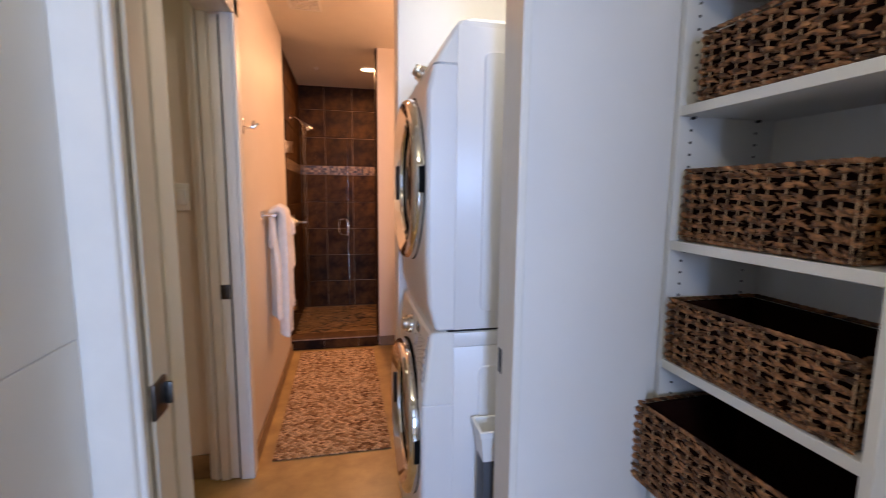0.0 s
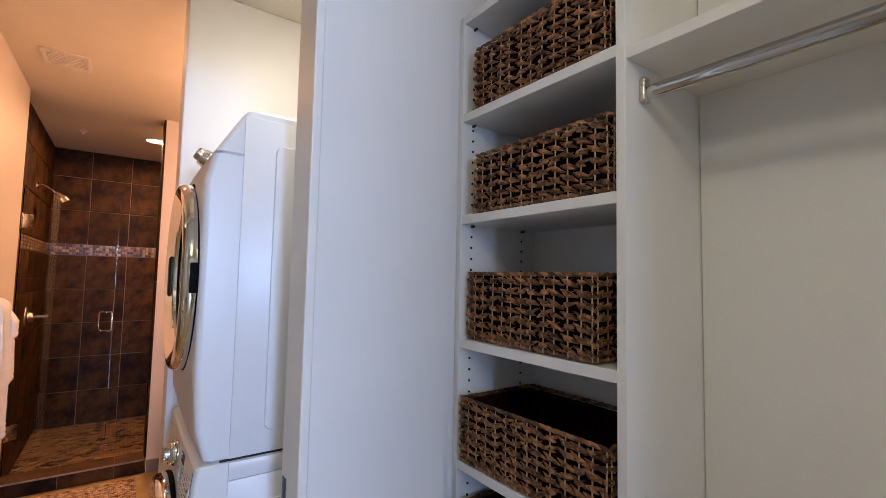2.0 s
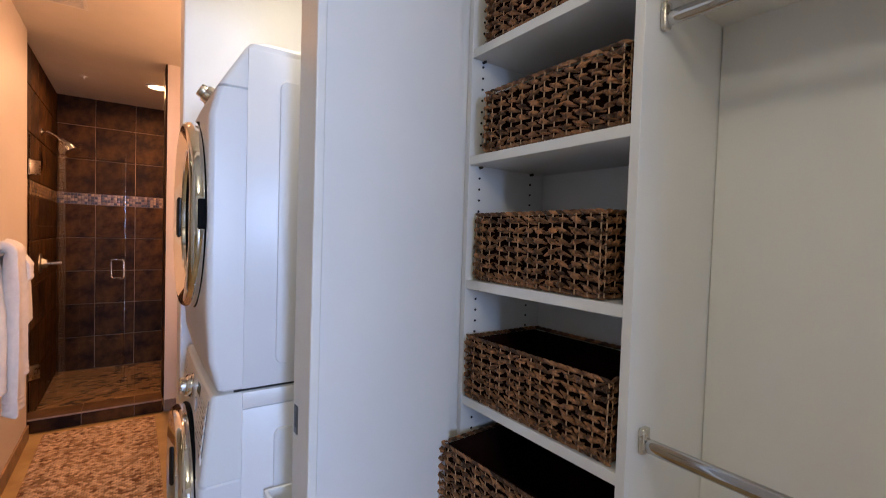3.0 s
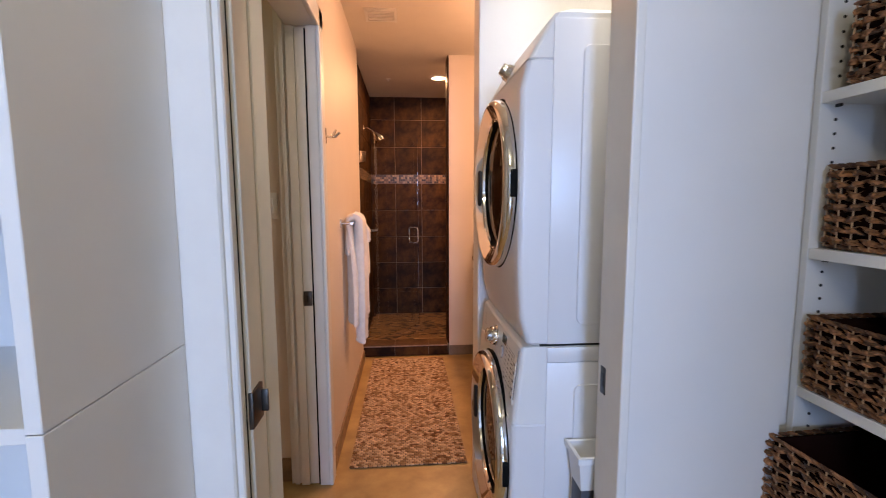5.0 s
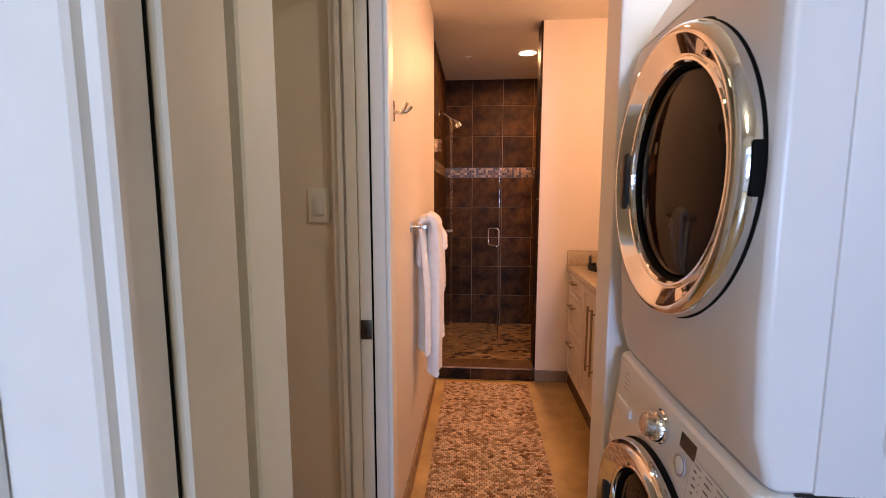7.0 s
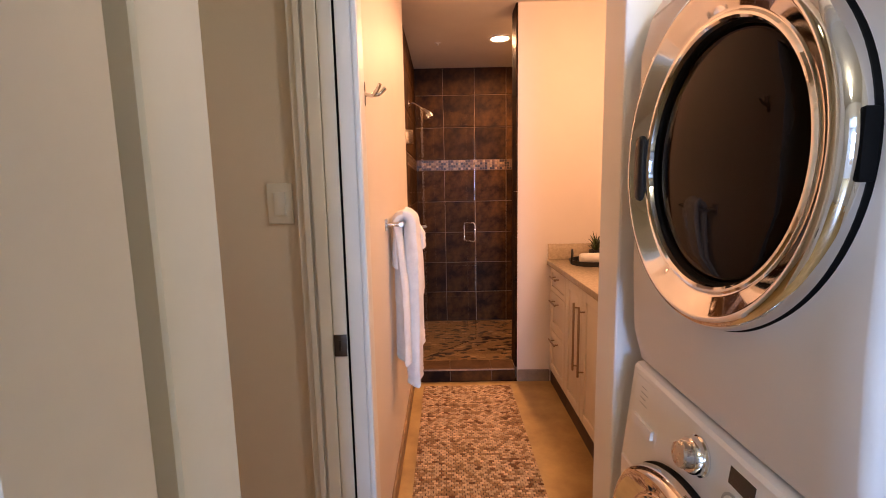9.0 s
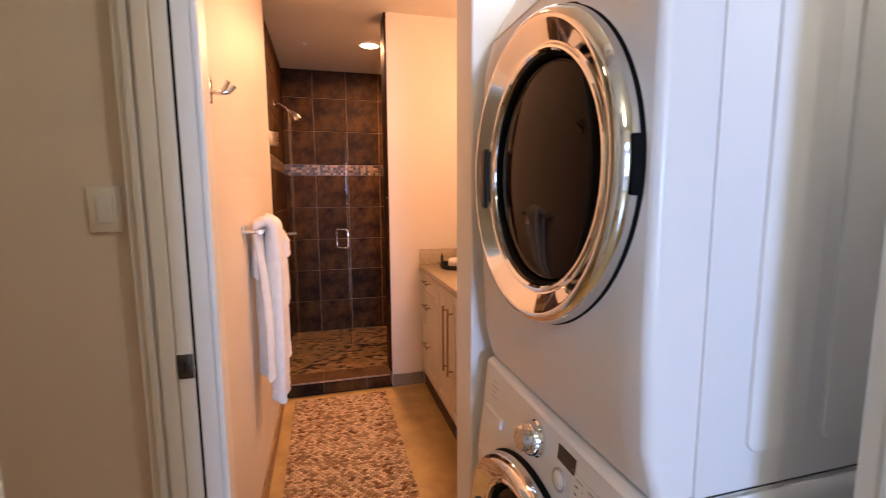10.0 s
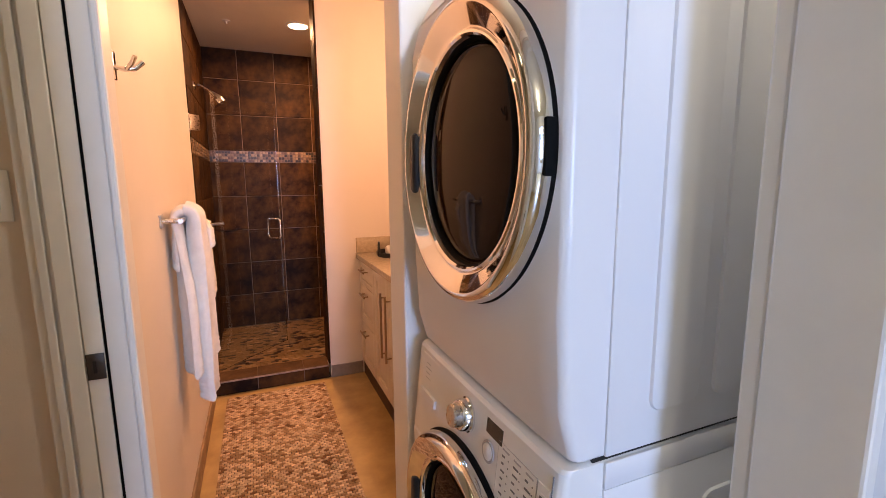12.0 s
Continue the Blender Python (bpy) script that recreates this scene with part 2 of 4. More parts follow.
# laundry recess
structure("wall_laundry_partition", boxes((0.43, 1.25, 1.985, 2.125, 0, H), bevel=0.006), WHITE_WALL, "white painted partition beside laundry stack", "wall")
structure("wall_right", boxes((1.25, 1.37, 1.180, 5.6, 0, H)), PAINT, "cream painted bathroom wall", "wall")
structure("wall_beside_shower", boxes((XJ + 0.012, 1.25, YF, YF + 0.17, 0, H)), PAINT, "cream painted wall beside shower opening", "wall")
# closet
structure("wall_closet_right", boxes((1.395, 1.51, -1.30, 1.085, 0, H)), WHITE_WALL, "white closet wall behind shelving", "wall")
structure("wall_closet_left", boxes((-1.82, -1.7, -1.30, 1.0, 0, H)), WHITE_WALL, "white closet wall", "wall")
# out of view; doorway edge placed to grade daylight on the doorway wall
structure("wall_closet_back", boxes((-2.3, -0.50, -1.42, -1.30, 0, H), (0.60, 1.90, -1.42, -1.30, 0, H), (-0.50, 0.60, -1.42, -1.30, 2.12, H)), WHITE_WALL, "unseen white closet wall, doorway to bedroom set to shape daylight", "wall")
structure("wall_bedroom_left", boxes((-2.42, -2.3, -4.62, -1.30, 0, H)), WHITE_WALL, "white bedroom wall", "wall")
structure("wall_bedroom_right", boxes((1.78, 1.90, -4.62, -1.42, 0, H)), WHITE_WALL, "white bedroom wall", "wall")
structure("wall_bedroom_back", boxes((-2.42, -0.45, -4.62, -4.50, 0, H), (0.69, 1.90, -4.62, -4.50, 0, H), (-0.45, 0.69, -4.62, -4.50, 0, 0.65), (-0.45, 0.69, -4.62, -4.50, 2.2, H)), WHITE_WALL, "white bedroom wall with window opening", "wall")
win = structure("window_1", boxes((-0.45, -0.40, -4.60, -4.52, 0.65, 2.2), (0.64, 0.69, -4.60, -4.52, 0.65, 2.2), (-0.40, 0.64, -4.60, -4.52, 0.65, 0.70), (-0.40, 0.64, -4.60, -4.52, 2.15, 2.2)), TRIM, "white framed bedroom window", "window")
pane = part("pane", boxes((-0.40, 0.64, -4.565, -4.559, 0.70, 2.15)), GLASS, win)
pane.visible_shadow = False
# shower shell behind the tiles
structure("wall_shower_left", boxes((-0.41, -0.285, 3.74, 5.6, -0.05, H)), GROUT, "grouted backing of tiled shower wall", "wall")
structure("wall_shower_back", boxes((-0.285, 1.25, YB + 0.008, YB + 0.13, -0.05, H)), GROUT, "grouted backing of tiled shower wall", "wall")
structure("wall_shower_right", boxes((0.918, 1.25, YF + 0.17, YB, -0.05, H)), GROUT, "grouted backing of tiled shower wall", "wall")
structure("shower_floor", boxes((-0.285, 1.25, YF + 0.155, YB + 0.01, -0.06, SF - 0.006)), FLOOR_GROUT, "grouted shower floor bed", "floor")

# trim of the doorway: left casing, black strip painting the slot's shade, jamb
structure("trim_left_casing", extrude_plan(bmesh.new(), [(-0.33, 0.98), (-0.217, 0.978), (-0.213, 0.982), (-0.213, 0.991), (-0.203, 0.991), (-0.200, 0.995), (-0.200, 1.001), (-0.210, 1.004), (-0.210, 1.043), (-0.33, 1.043)], 0, 2.2), TRIM, "white painted door casing with stepped edge", "trim")
structure("trim_left_slot", boxes((-0.30, -0.2088, 1.0435, 1.0463, 0, 2.15)), EDGE, "black strip painting the shade of the slot beside the door jamb", "trim")
structure("trim_left_jamb", extrude_plan(bmesh.new(), [(-0.30, 1.048), (-0.203, 1.048), (JL, 1.051), (-0.207, 1.154), (-0.211, 1.157), (-0.232, 1.158), (-0.232, 1.189), (-0.216, 1.190), (-0.213, 1.193), (-0.2085, 1.269), (-0.212, 1.272), (-0.232, 1.273), (-0.232, 1.304), (-0.245, 1.304), (-0.245, 1.315), (-0.375, 1.315), (-0.375, 1.12), (-0.30, 1.12)], 0, 2.2), JAMB, "cream painted door jamb with stop", "trim")
structure("trim_right_jamb", boxes((JR, 0.633, 1.053, 1.163, 0, 2.2), (JR + 0.004, 0.63, 1.1635, 1.187, 0, 2.2), bevel=0.004), TRIM, "white painted door jamb with rounded edge", "trim")
structure("trim_head", boxes((-0.30, JR - 0.002, 1.056, 1.084, 2.12, 2.2), (JL, JR, 1.085, 1.187, 2.10, 2.12), bevel=0.004), TRIM, "white painted door head casing", "trim")
# side room doorway: far jamb, pocket door edge, casing
structure("trim_side_jamb", boxes((-0.288, XL, 2.112, 2.14, 0, 2.06), (-0.375, -0.338, 2.118, 2.165, 0, 2.06), bevel=0.003), TRIM, "white painted split jamb of pocket doorway", "trim")
structure("trim_side_casing", boxes((XL, -0.227, 2.105, 2.185, 0, 2.135), bevel=0.006), TRIM, "white painted door casing", "trim")
structure("trim_side_head", boxes((XL, -0.227, 1.275, 2.185, 2.055, 2.135), (-0.375, XL, 1.275, 2.14, 2.06, 2.10), bevel=0.005), TRIM, "white painted door head casing", "trim")
structure("trim_side_inner", boxes((-0.425, -0.375, 2.135, 2.165, 0, 2.135), (-0.405, -0.385, 2.125, 2.135, 0, 2.12), bevel=0.004), TRIM, "cream painted inner casing", "trim")
# black boxes fill the pocket gap in place of its shade
structure("trim_pocket_gap", boxes((-0.2958, -0.2882, 2.121, 2.1445, 0, 2.05), (-0.338, -0.288, 2.1455, 2.16, 0, 2.05)), EDGE, "black filler painting the shade of the pocket slot behind sliding door", "trim")
# baseboards
structure("baseboard_towel_wall", boxes((XL, XL + 0.012, 2.186, 3.74, 0, 0.09), bevel=0.003), BASE_WOOD, "brown baseboard along towel wall", "baseboard")
structure("baseboard_beside_shower", boxes((XJ + 0.014, 0.70, YF - 0.012, YF, 0, 0.085), bevel=0.003), BASE_TILE, "taupe tile baseboard", "baseboard")
structure("baseboard_side_room", boxes((-1.7, -0.426, 2.153, 2.165, 0, 0.115), bevel=0.003), BASE_WOOD, "brown baseboard in side room", "baseboard")

pocket = structure("door_1", boxes((-0.335, -0.296, 2.118, 2.145, 0.008, 2.05), bevel=0.002), TRIM, "white pocket door slid into its wall", "door")
part("latch_plate", boxes((-0.334, -0.297, 2.113, 2.118, 0.86, 0.925), bevel=0.001), STEEL, pocket, "dark steel latch plate")
# black block painting the dark of the latch opening
part("latch_slot_shade", boxes((-0.320, -0.313, 2.111, 2.1135, 0.877, 0.908)), BLACK, pocket)
strike = solid("strike_plate", boxes((-0.206, -0.1965, 1.046, 1.112, 0.845, 0.925), (-0.1965, -0.182, 1.100, 1.106, 0.86, 0.91), bevel=0.001), STEEL, "dark steel strike plate on door jamb", "strike plate")
pull = thing("edge_pull", "steel edge plate on white door jamb", "strike plate", (JR, 1.15, 0.885))
part("plate", boxes((JR - 0.002, JR + 0.004, 1.132, 1.158, 0.850, 0.918), bevel=0.001), STEEL, pull)
# slot opening shown by a black block, its shade put into colour
part("slot", boxes((JR - 0.0035, JR, 1.139, 1.151, 0.868, 0.902)), BLACK, pull)

# ---- laundry stack ----
MY, MW = 1.612, 0.600   # centre and width across
MX = 0.434              # front face


def machine_ring(bm, z, front, inset=0.0, r=0.013):
    """Plan of the cabinet at one height: a bowed front with round corners."""
    y0, y1 = MY - MW / 2 + inset, MY + MW / 2 - inset
    back = 1.13
    pts = []
    for k in range(9):
        a = math.pi / 2 * k / 8
        pts.append((front + r - r * math.sin(a) + 0.003 * math.cos(a), y0 + r - r * math.cos(a)))
    for k in range(1, 12):
        u = k / 12
        pts.append((front - 0.003 * math.sin(math.pi * u), y0 + r + (y1 - y0 - 2 * r) * u))
    for k in range(9):
        a = math.pi / 2 * (1 - k / 8)
        pts.append((front + r - r * math.sin(a) + 0.003 * math.cos(a), y1 - r + r * math.cos(a)))
    pts += [(back, y1), (back, y0)]
    return [bm.verts.new((x, y, z)) for x, y in pts]


def loft(levels):
    bm = bmesh.new()
    return skin(bm, [machine_ring(bm, *lv) for lv in levels], True)


def bore(ob, c, r):
    """Cut the round door opening through the front sheet of a machine."""
    drill = new("drill", mesh("drill", rod(bmesh.new(), (c[0] - 0.1, c[1], c[2]), (c[0] + 0.22, c[1], c[2]), r, 96), BLACK))
    cut = ob.modifiers.new("opening", "BOOLEAN")
    cut.operation, cut.solver, cut.object = "DIFFERENCE", "EXACT", drill
    bpy.context.view_layer.update()
    me = bpy.data.meshes.new_from_object(ob.evaluated_get(bpy.context.evaluated_depsgraph_get()))
    ob.modifiers.clear()
    ob.data = me
    bpy.data.objects.remove(drill)


def porthole(root, z, front, big=1.0, cut=()):
    RY = MY - 0.008
    c = (front - 0.008, RY, z)
    for piece in cut:
        bore(piece, c, 0.258 * big)
    part("gasket", lathe(bmesh.new(), [(0.255 * big, -0.02), (0.284 * big, -0.018), (0.2875 * big, -0.012), (0.2875 * big, -0.008), (0.283 * big, -0.004), (0.25 * big, -0.004)], c, n=96), EDGE, root)
    door = part("door", lathe(bmesh.new(), [(0.274 * big, -0.006), (0.283 * big, -0.004), (0.2845 * big, 0.004), (0.2835 * big, 0.013), (0.280 * big, 0.021), (0.275 * big, 0.0265), (0.269 * big, 0.0290), (0.265 * big, 0.0294), (0.2635 * big, 0.0290), (0.2620 * big, 0.0282), (0.2600 * big, 0.0271), (0.2300 * big, 0.0098), (0.2280 * big, 0.0086), (0.2260 * big, 0.0084), (0.2225 * big, 0.0105), (0.2185 * big, 0.0105), (0.2145 * big, 0.007), (0.2125 * big, -0.003)], c, n=128), CHROME, root, "polished chrome porthole ring")
    part("inner_ring", lathe(bmesh.new(), [(0.2135 * big, -0.001), (0.211 * big, -0.003), (0.209 * big, -0.008), (0.208 * big, -0.012), (0.201 * big, -0.012)], c, n=96), EDGE, door, "black rubber well of the door")
    part("glass", lathe(bmesh.new(), [(0.208 * big, -0.013), (0.203 * big, -0.0095), (0.195 * big, -0.0070), (0.17 * big, -0.0040), (0.12 * big, -0.0010), (0.06 * big, 0.0005), (0.015, 0.0010)], c, n=96), SMOKED, door, "dark smoked door glass")
    yh = RY + 0.243 * big
    part("grip", box(bmesh.new(), c[0] - 0.0225, c[0] - 0.004, yh - 0.019, yh + 0.019, z - 0.074, z + 0.066, bevel=0.011, segments=3), BLACK, door, "black recessed door grip")
    part("hinge_cover", box(bmesh.new(), c[0] - 0.012, c[0] + 0.006, RY - 0.2875 * big, RY - 0.280 * big, z - 0.040, z + 0.036, bevel=0.003), EDGE, door)


def knob(root, c, r, tilt):
    m = Matrix.Translation(c) @ Matrix.Rotation(tilt, 4, "Y")
    skirt = bmesh.new()
    lathe(skirt, [(r * 1.08, 0.0), (r * 1.08, 0.004), (r, 0.007), (r * 0.95, 0.018), (r * 0.86, 0.022), (r * 0.6, 0.023), (0.004, 0.023)], (0, 0, 0), n=36)
    skirt.transform(m)
    part("knob", skirt, CHROME, root, "chrome program knob")
    cap = lathe(bmesh.new(), [(r * 0.72, 0.020), (r * 0.72, 0.034), (r * 0.64, 0.038), (r * 0.3, 0.039), (0.004, 0.039)], (0, 0, 0), n=36)
    cap.transform(m)
    part("knob_cap", cap, NICKEL, root)


def facia(root, z0, x0, z1, x1, washer):
    """Printed legends, display and keys on the tilted control panel."""
    tilt = -math.atan2(x1 - x0, z1 - z0)

    def on(y, u, lift=0.0):
        return Vector((x0 + (x1 - x0) * u - 0.004 - lift, y, z0 + (z1 - z0) * u))

    def plate(name, y0, y1, u0, u1, lift, material, label="", target=None):
        bm = bmesh.new()
        h = math.hypot(x1 - x0, z1 - z0)
        box(bm, -0.0012 - lift, 0.004, y0, y1, (u0 - 0.5) * h, (u1 - 0.5) * h, bevel=0.0004, segments=1)
        bm.transform(Matrix.Translation(((x0 + x1) / 2 - 0.0005, 0, (z0 + z1) / 2)) @ Matrix.Rotation(-tilt, 4, "Y"))
        return part(name, bm, material, target or root, label)

    ku = 0.78 if washer else 0.36
    knob(root, on(MY - 0.004, ku), 0.033 if washer else 0.028, -tilt)
    if washer:
        plate("display", MY - 0.140, MY - 0.082, 0.80, 0.935, 0.001, LCD, "small grey display")
        for r0, r1, name, material in ((0.021, 0.017, "start_ring", LINE), (0.016, 0.004, "start_button", PANEL)):
            bm = bmesh.new()
            lathe(bm, [(r0, 0.0), (r0, 0.003), (r1, 0.005), (0.004, 0.005)] if name == "start_button" else [(r0, 0.0), (r0, 0.0025), (r1, 0.0025), (r1, 0.0)], (0, 0, 0), n=28)
            bm.transform(Matrix.Translation(on(MY - 0.100, 0.665)) @ Matrix.Rotation(-tilt, 4, "Y"))
            part(name, bm, material, root)
        field = plate("key_field", MY - 0.246, MY - 0.130, 0.30, 0.84, 0.0008, PANEL)
        for y0, y1, u0, u1 in ((0.246, 0.130, 0.838, 0.842), (0.246, 0.130, 0.298, 0.302), (0.2465, 0.2455, 0.30, 0.84), (0.1305, 0.1295, 0.30, 0.84)):
            plate("border", MY - y0, MY - y1, u0, u1, 0.0011, LINE, target=field)
        field2 = plate("key_field", MY - 0.2785, MY - 0.250, 0.22, 0.84, 0.0008, PANEL)
        legend_rnd = random.Random(4)
        for c in range(3):
            y = MY - 0.142 - c * 0.036
            plate("heading", y - 0.024, y - 0.002, 0.795, 0.812, 0.0015, LINE, target=field)
            for r in range(7):
                w = legend_rnd.uniform(0.006, 0.019)
                plate("legend", y - 0.002 - w, y - 0.002, 0.74 - r * 0.062, 0.757 - r * 0.062, 0.0015, INK, target=field)
                plate("indicator", y - 0.0245, y - 0.0215, 0.743 - r * 0.062, 0.755 - r * 0.062, 0.0015, INK, target=field)
        for r in range(5):
            plate("key", MY - 0.277, MY - 0.2525, 0.70 - r * 0.11, 0.78 - r * 0.11, 0.0025, PANEL, target=field2)
            plate("legend", MY - 0.273, MY - 0.258, 0.725 - r * 0.11, 0.76 - r * 0.11, 0.0032, INK, target=field2)
        plate("panel_seam", MY - 0.2815, MY - 0.2806, 0.30, 0.96, 0.0005, INK)
        drawer = plate("drawer", MY + 0.145, MY + 0.265, 0.42, 0.955, 0.0004, PANEL, "detergent drawer front")
        plate("drawer_grip", MY + 0.155, MY + 0.250, 0.47, 0.56, 0.007, ENAMEL, target=drawer)
        for r in range(4):
            plate("legend", MY + 0.20 + 0.01 * (r % 2), MY + 0.235, 0.70 + r * 0.055, 0.709 + r * 0.055, 0.0012, LINE, target=drawer)
    else:
        for c in range(4):
            for r in range(4):
                y = MY - 0.07 - c * 0.047
                plate("legend", y - 0.026, y - 0.004, 0.75 - r * 0.14, 0.775 - r * 0.14, 0.0015, INK)
    for k in range(10):
        a = math.pi * (0.05 + 0.1 * k) * 1.25 - 0.6
        yy, uu = MY - 0.004 + 0.052 * math.cos(a), ku + 0.052 * math.sin(a) / math.hypot(x1 - x0, z1 - z0)
        if 0.04 < uu < 0.97:
            plate("legend", yy - 0.006, yy + 0.006, uu - 0.009, uu + 0.009, 0.0008, INK)


def emboss(x0, x1, y, z0, z1, r=0.022):
    """A shallow pressed panel with round corners and a soft shoulder."""
    bm = bmesh.new()
    rings = []
    for inset, lift in ((0.0, 0.002), (0.0, -0.001), (0.002, -0.0050), (0.006, -0.0055)):
        ring = []
        for cx, cz, a0 in ((x1 - r, z1 - r, 0), (x0 + r, z1 - r, 90), (x0 + r, z0 + r, 180), (x1 - r, z0 + r, 270)):
            for k in range(7):
                a = radians(a0 + 15 * k)
                ring.append(bm.verts.new((cx + (r - inset) * math.cos(a), y + lift, cz + (r - inset) * math.sin(a))))
        rings.append(ring)
    return skin(bm, rings, True)


def side_panels(root, z0, z1, ledge=False):
    y = MY - MW / 2
    top = z1 - 0.045 if ledge else z1
    part("side_panel", boxes((0.520, 1.125, y - 0.004, y + 0.002, z0, top), bevel=0.0018), ENAMEL, root)
    if ledge:
        part("side_ledge", boxes((0.520, 1.125, y - 0.0055, y + 0.002, top + 0.0015, z1), bevel=0.0022), ENAMEL, root)
    for x0, x1 in ((0.600, 0.704), (0.738, 1.08)):
        outer = part("side_emboss", emboss(x0, x1, y - 0.0035, z0 + 0.055, top - 0.065), ENAMEL, root)
        if ledge and x1 > 1:
            part("inner_emboss", emboss(x0 + 0.05, x1 - 0.05, y - 0.0078, z0 + 0.105, top - 0.12), ENAMEL, outer)


WX = MX - 0.012         # the washer stands further forward
washer = thing("washing_machine", "white front-loading washer with chrome porthole under dryer", "washing machine", (0.78, MY, 0))
wbody = part("body", loft([(0.02, WX + 0.02), (0.05, WX), (0.680, WX), (0.685, WX + 0.006, 0.003)]), ENAMEL, washer)
wpanel = part("control_panel", loft([(0.685, WX + 0.006, 0.003), (0.688, WX + 0.0015), (0.908, MX + 0.013), (0.914, MX + 0.019), (0.918, MX + 0.040, 0.006)]), PANEL, washer, "white control panel with chrome knob and keys")
porthole(washer, 0.525, WX, 0.955, (wbody, wpanel))
facia(washer, 0.688, WX + 0.001, 0.908, MX + 0.013, True)
side_panels(washer, 0.03, 0.914, True)
for fx in (0.52, 1.05):
    for fy in (1.36, 1.86):
        part("foot", rod(bmesh.new(), (fx, fy, 0), (fx, fy, 0.03), 0.022), BLACK, washer)

dryer = thing("tumble_dryer", "white tumble dryer with chrome porthole stacked on washer", "tumble dryer", (0.78, MY, 0.917))
# black slab paints the shade in the gap under the dryer
part("base_gap_shade", boxes((0.50, 1.12, MY - 0.2985, MY + 0.2985, 0.9165, 0.9225)), BLACK, dryer)
dbody = part("body", loft([(0.921, MX + 0.035, 0.004), (0.927, MX + 0.028), (1.00, MX + 0.008), (1.15, MX), (1.62, MX), (1.692, MX + 0.018), (1.696, MX + 0.026, 0.006)]), ENAMEL, dryer)
part("control_panel", loft([(1.696, MX + 0.026, 0.006), (1.700, MX + 0.021), (1.800, MX + 0.080), (1.815, MX + 0.092), (1.826, MX + 0.125, 0.010)]), PANEL, dryer, "white tilted control panel")
porthole(dryer, 1.376, MX, 0.955, (dbody,))
facia(dryer, 1.700, MX + 0.0245, 1.80, MX + 0.0835, False)
side_panels(dryer, 0.9235, 1.80)

# utility tub beside the stack
tub = thing("utility_tub", "white open plastic bin on a charcoal stand", "utility tub", (0.70, 1.25, 0))
bin_bm = bmesh.new()


def bin_ring(grow, z):
    return [bin_bm.verts.new(p) for p in ((0.585 - grow, 1.206 - grow, z), (0.86 + grow, 1.206 - grow, z), (0.86 + grow, 1.288 + grow, z), (0.585 - grow, 1.288 + grow, z))]


skin(bin_bm, [bin_ring(-0.006, 0.545), bin_ring(0.004, 0.625), bin_ring(0.010, 0.628), bin_ring(0.010, 0.645), bin_ring(0.004, 0.647), bin_ring(0.000, 0.645), bin_ring(-0.010, 0.560)], True)
part("bin", bin_bm, PANEL, tub, smooth=False)
part("stand", boxes((0.592, 0.855, 1.212, 1.282, 0.0, 0.545), bevel=0.002), DARK_PLASTIC, tub)

# ---- shower ----
def tile_mesh(name, w, h, d, materials):
    bm = box(bmesh.new(), -w / 2, w / 2, -d, 0, -h / 2, h / 2, bevel=0.0025, segments=1)
    return mesh(name, bm, materials)


P, G = 0.305, 0.006
ROWS = [(-0.007, 0.298), (0.298, 0.604), (0.604, 0.909), (0.909, 1.216), (1.216, 1.522), (1.621, 1.932), (1.932, 2.236), (2.236, 2.489)]
back_wall = bpy.data.objects["wall_shower_back"]
left_wall = bpy.data.objects["wall_shower_left"]
right_wall = bpy.data.objects["wall_shower_right"]
shared = {}


def lay(parent, w, h, place, turn):
    key = (round(w, 3), round(h, 3))
    if key not in shared:
        shared[key] = tile_mesh("tile", w - G, h - G, 0.009, TILE)
    ob = new("tile", shared[key])
    ob.parent = parent
    ob.matrix_world = Matrix.Translation(place) @ Matrix.Rotation(turn, 4, "Z") @ Matrix.Rotation(random.choice((0, math.pi)), 4, "Y")
    return ob


COLS = [(-0.279, -0.005), (-0.005, 0.300), (0.300, 0.605), (0.605, 0.91), (0.91, 1.215)]
for z0, z1 in ROWS:
    for x0, x1 in COLS:
        lay(back_wall, x1 - x0, z1 - z0, ((x0 + x1) / 2, YB + 0.009, (z0 + z1) / 2), 0)
    for k in range(5):
        y1 = YB - k * P
        y0 = max(y1 - P, YF + 0.172)
        if y1 - y0 > 0.03:
            lay(right_wall, y1 - y0, z1 - z0, (0.918, (y0 + y1) / 2, (z0 + z1) / 2), -math.pi / 2)
    for k in range(6):
        y1 = YB - k * P
        y0 = max(y1 - P, 3.745)
        if y1 - y0 > 0.03:
            lay(left_wall, y1 - y0, z1 - z0, (-0.286, (y0 + y1) / 2, (z0 + z1) / 2), math.pi / 2)


def mosaic(parent, x0, x1, z0, z1, step, place, count):
    """A band of small square tiles; the first ones singly, the rest joined."""
    kinds = [tile_mesh("mosaic_tile", step - 0.003, step - 0.003, 0.006, m) for m in MOSAIC]
    n = 0
    rows, cols = int((z1 - z0) / step + 0.5), int((x1 - x0) / step + 0.5)
    for r in range(rows):
        for c in range(cols):
            if n >= count:
                return
            ob = new("mosaic_tile", random.choices(kinds, (0.32, 0.40, 0.28))[0])
            ob.parent = parent
            ob.matrix_world = place(x0 + (c + 0.5) * step, z0 + (r + 0.5) * step)
            n += 1


mosaic(back_wall, -0.279, 0.66, 1.5235, 1.620, 0.0241, lambda u, v: Matrix.Translation((u, YB + 0.004, v)), 300)
mosaic(left_wall, 3.745, YB, 1.5235, 1.620, 0.0241, lambda u, v: Matrix.Translation((-0.282, u, v)) @ Matrix.Rotation(math.pi / 2, 4, "Z"), 264)

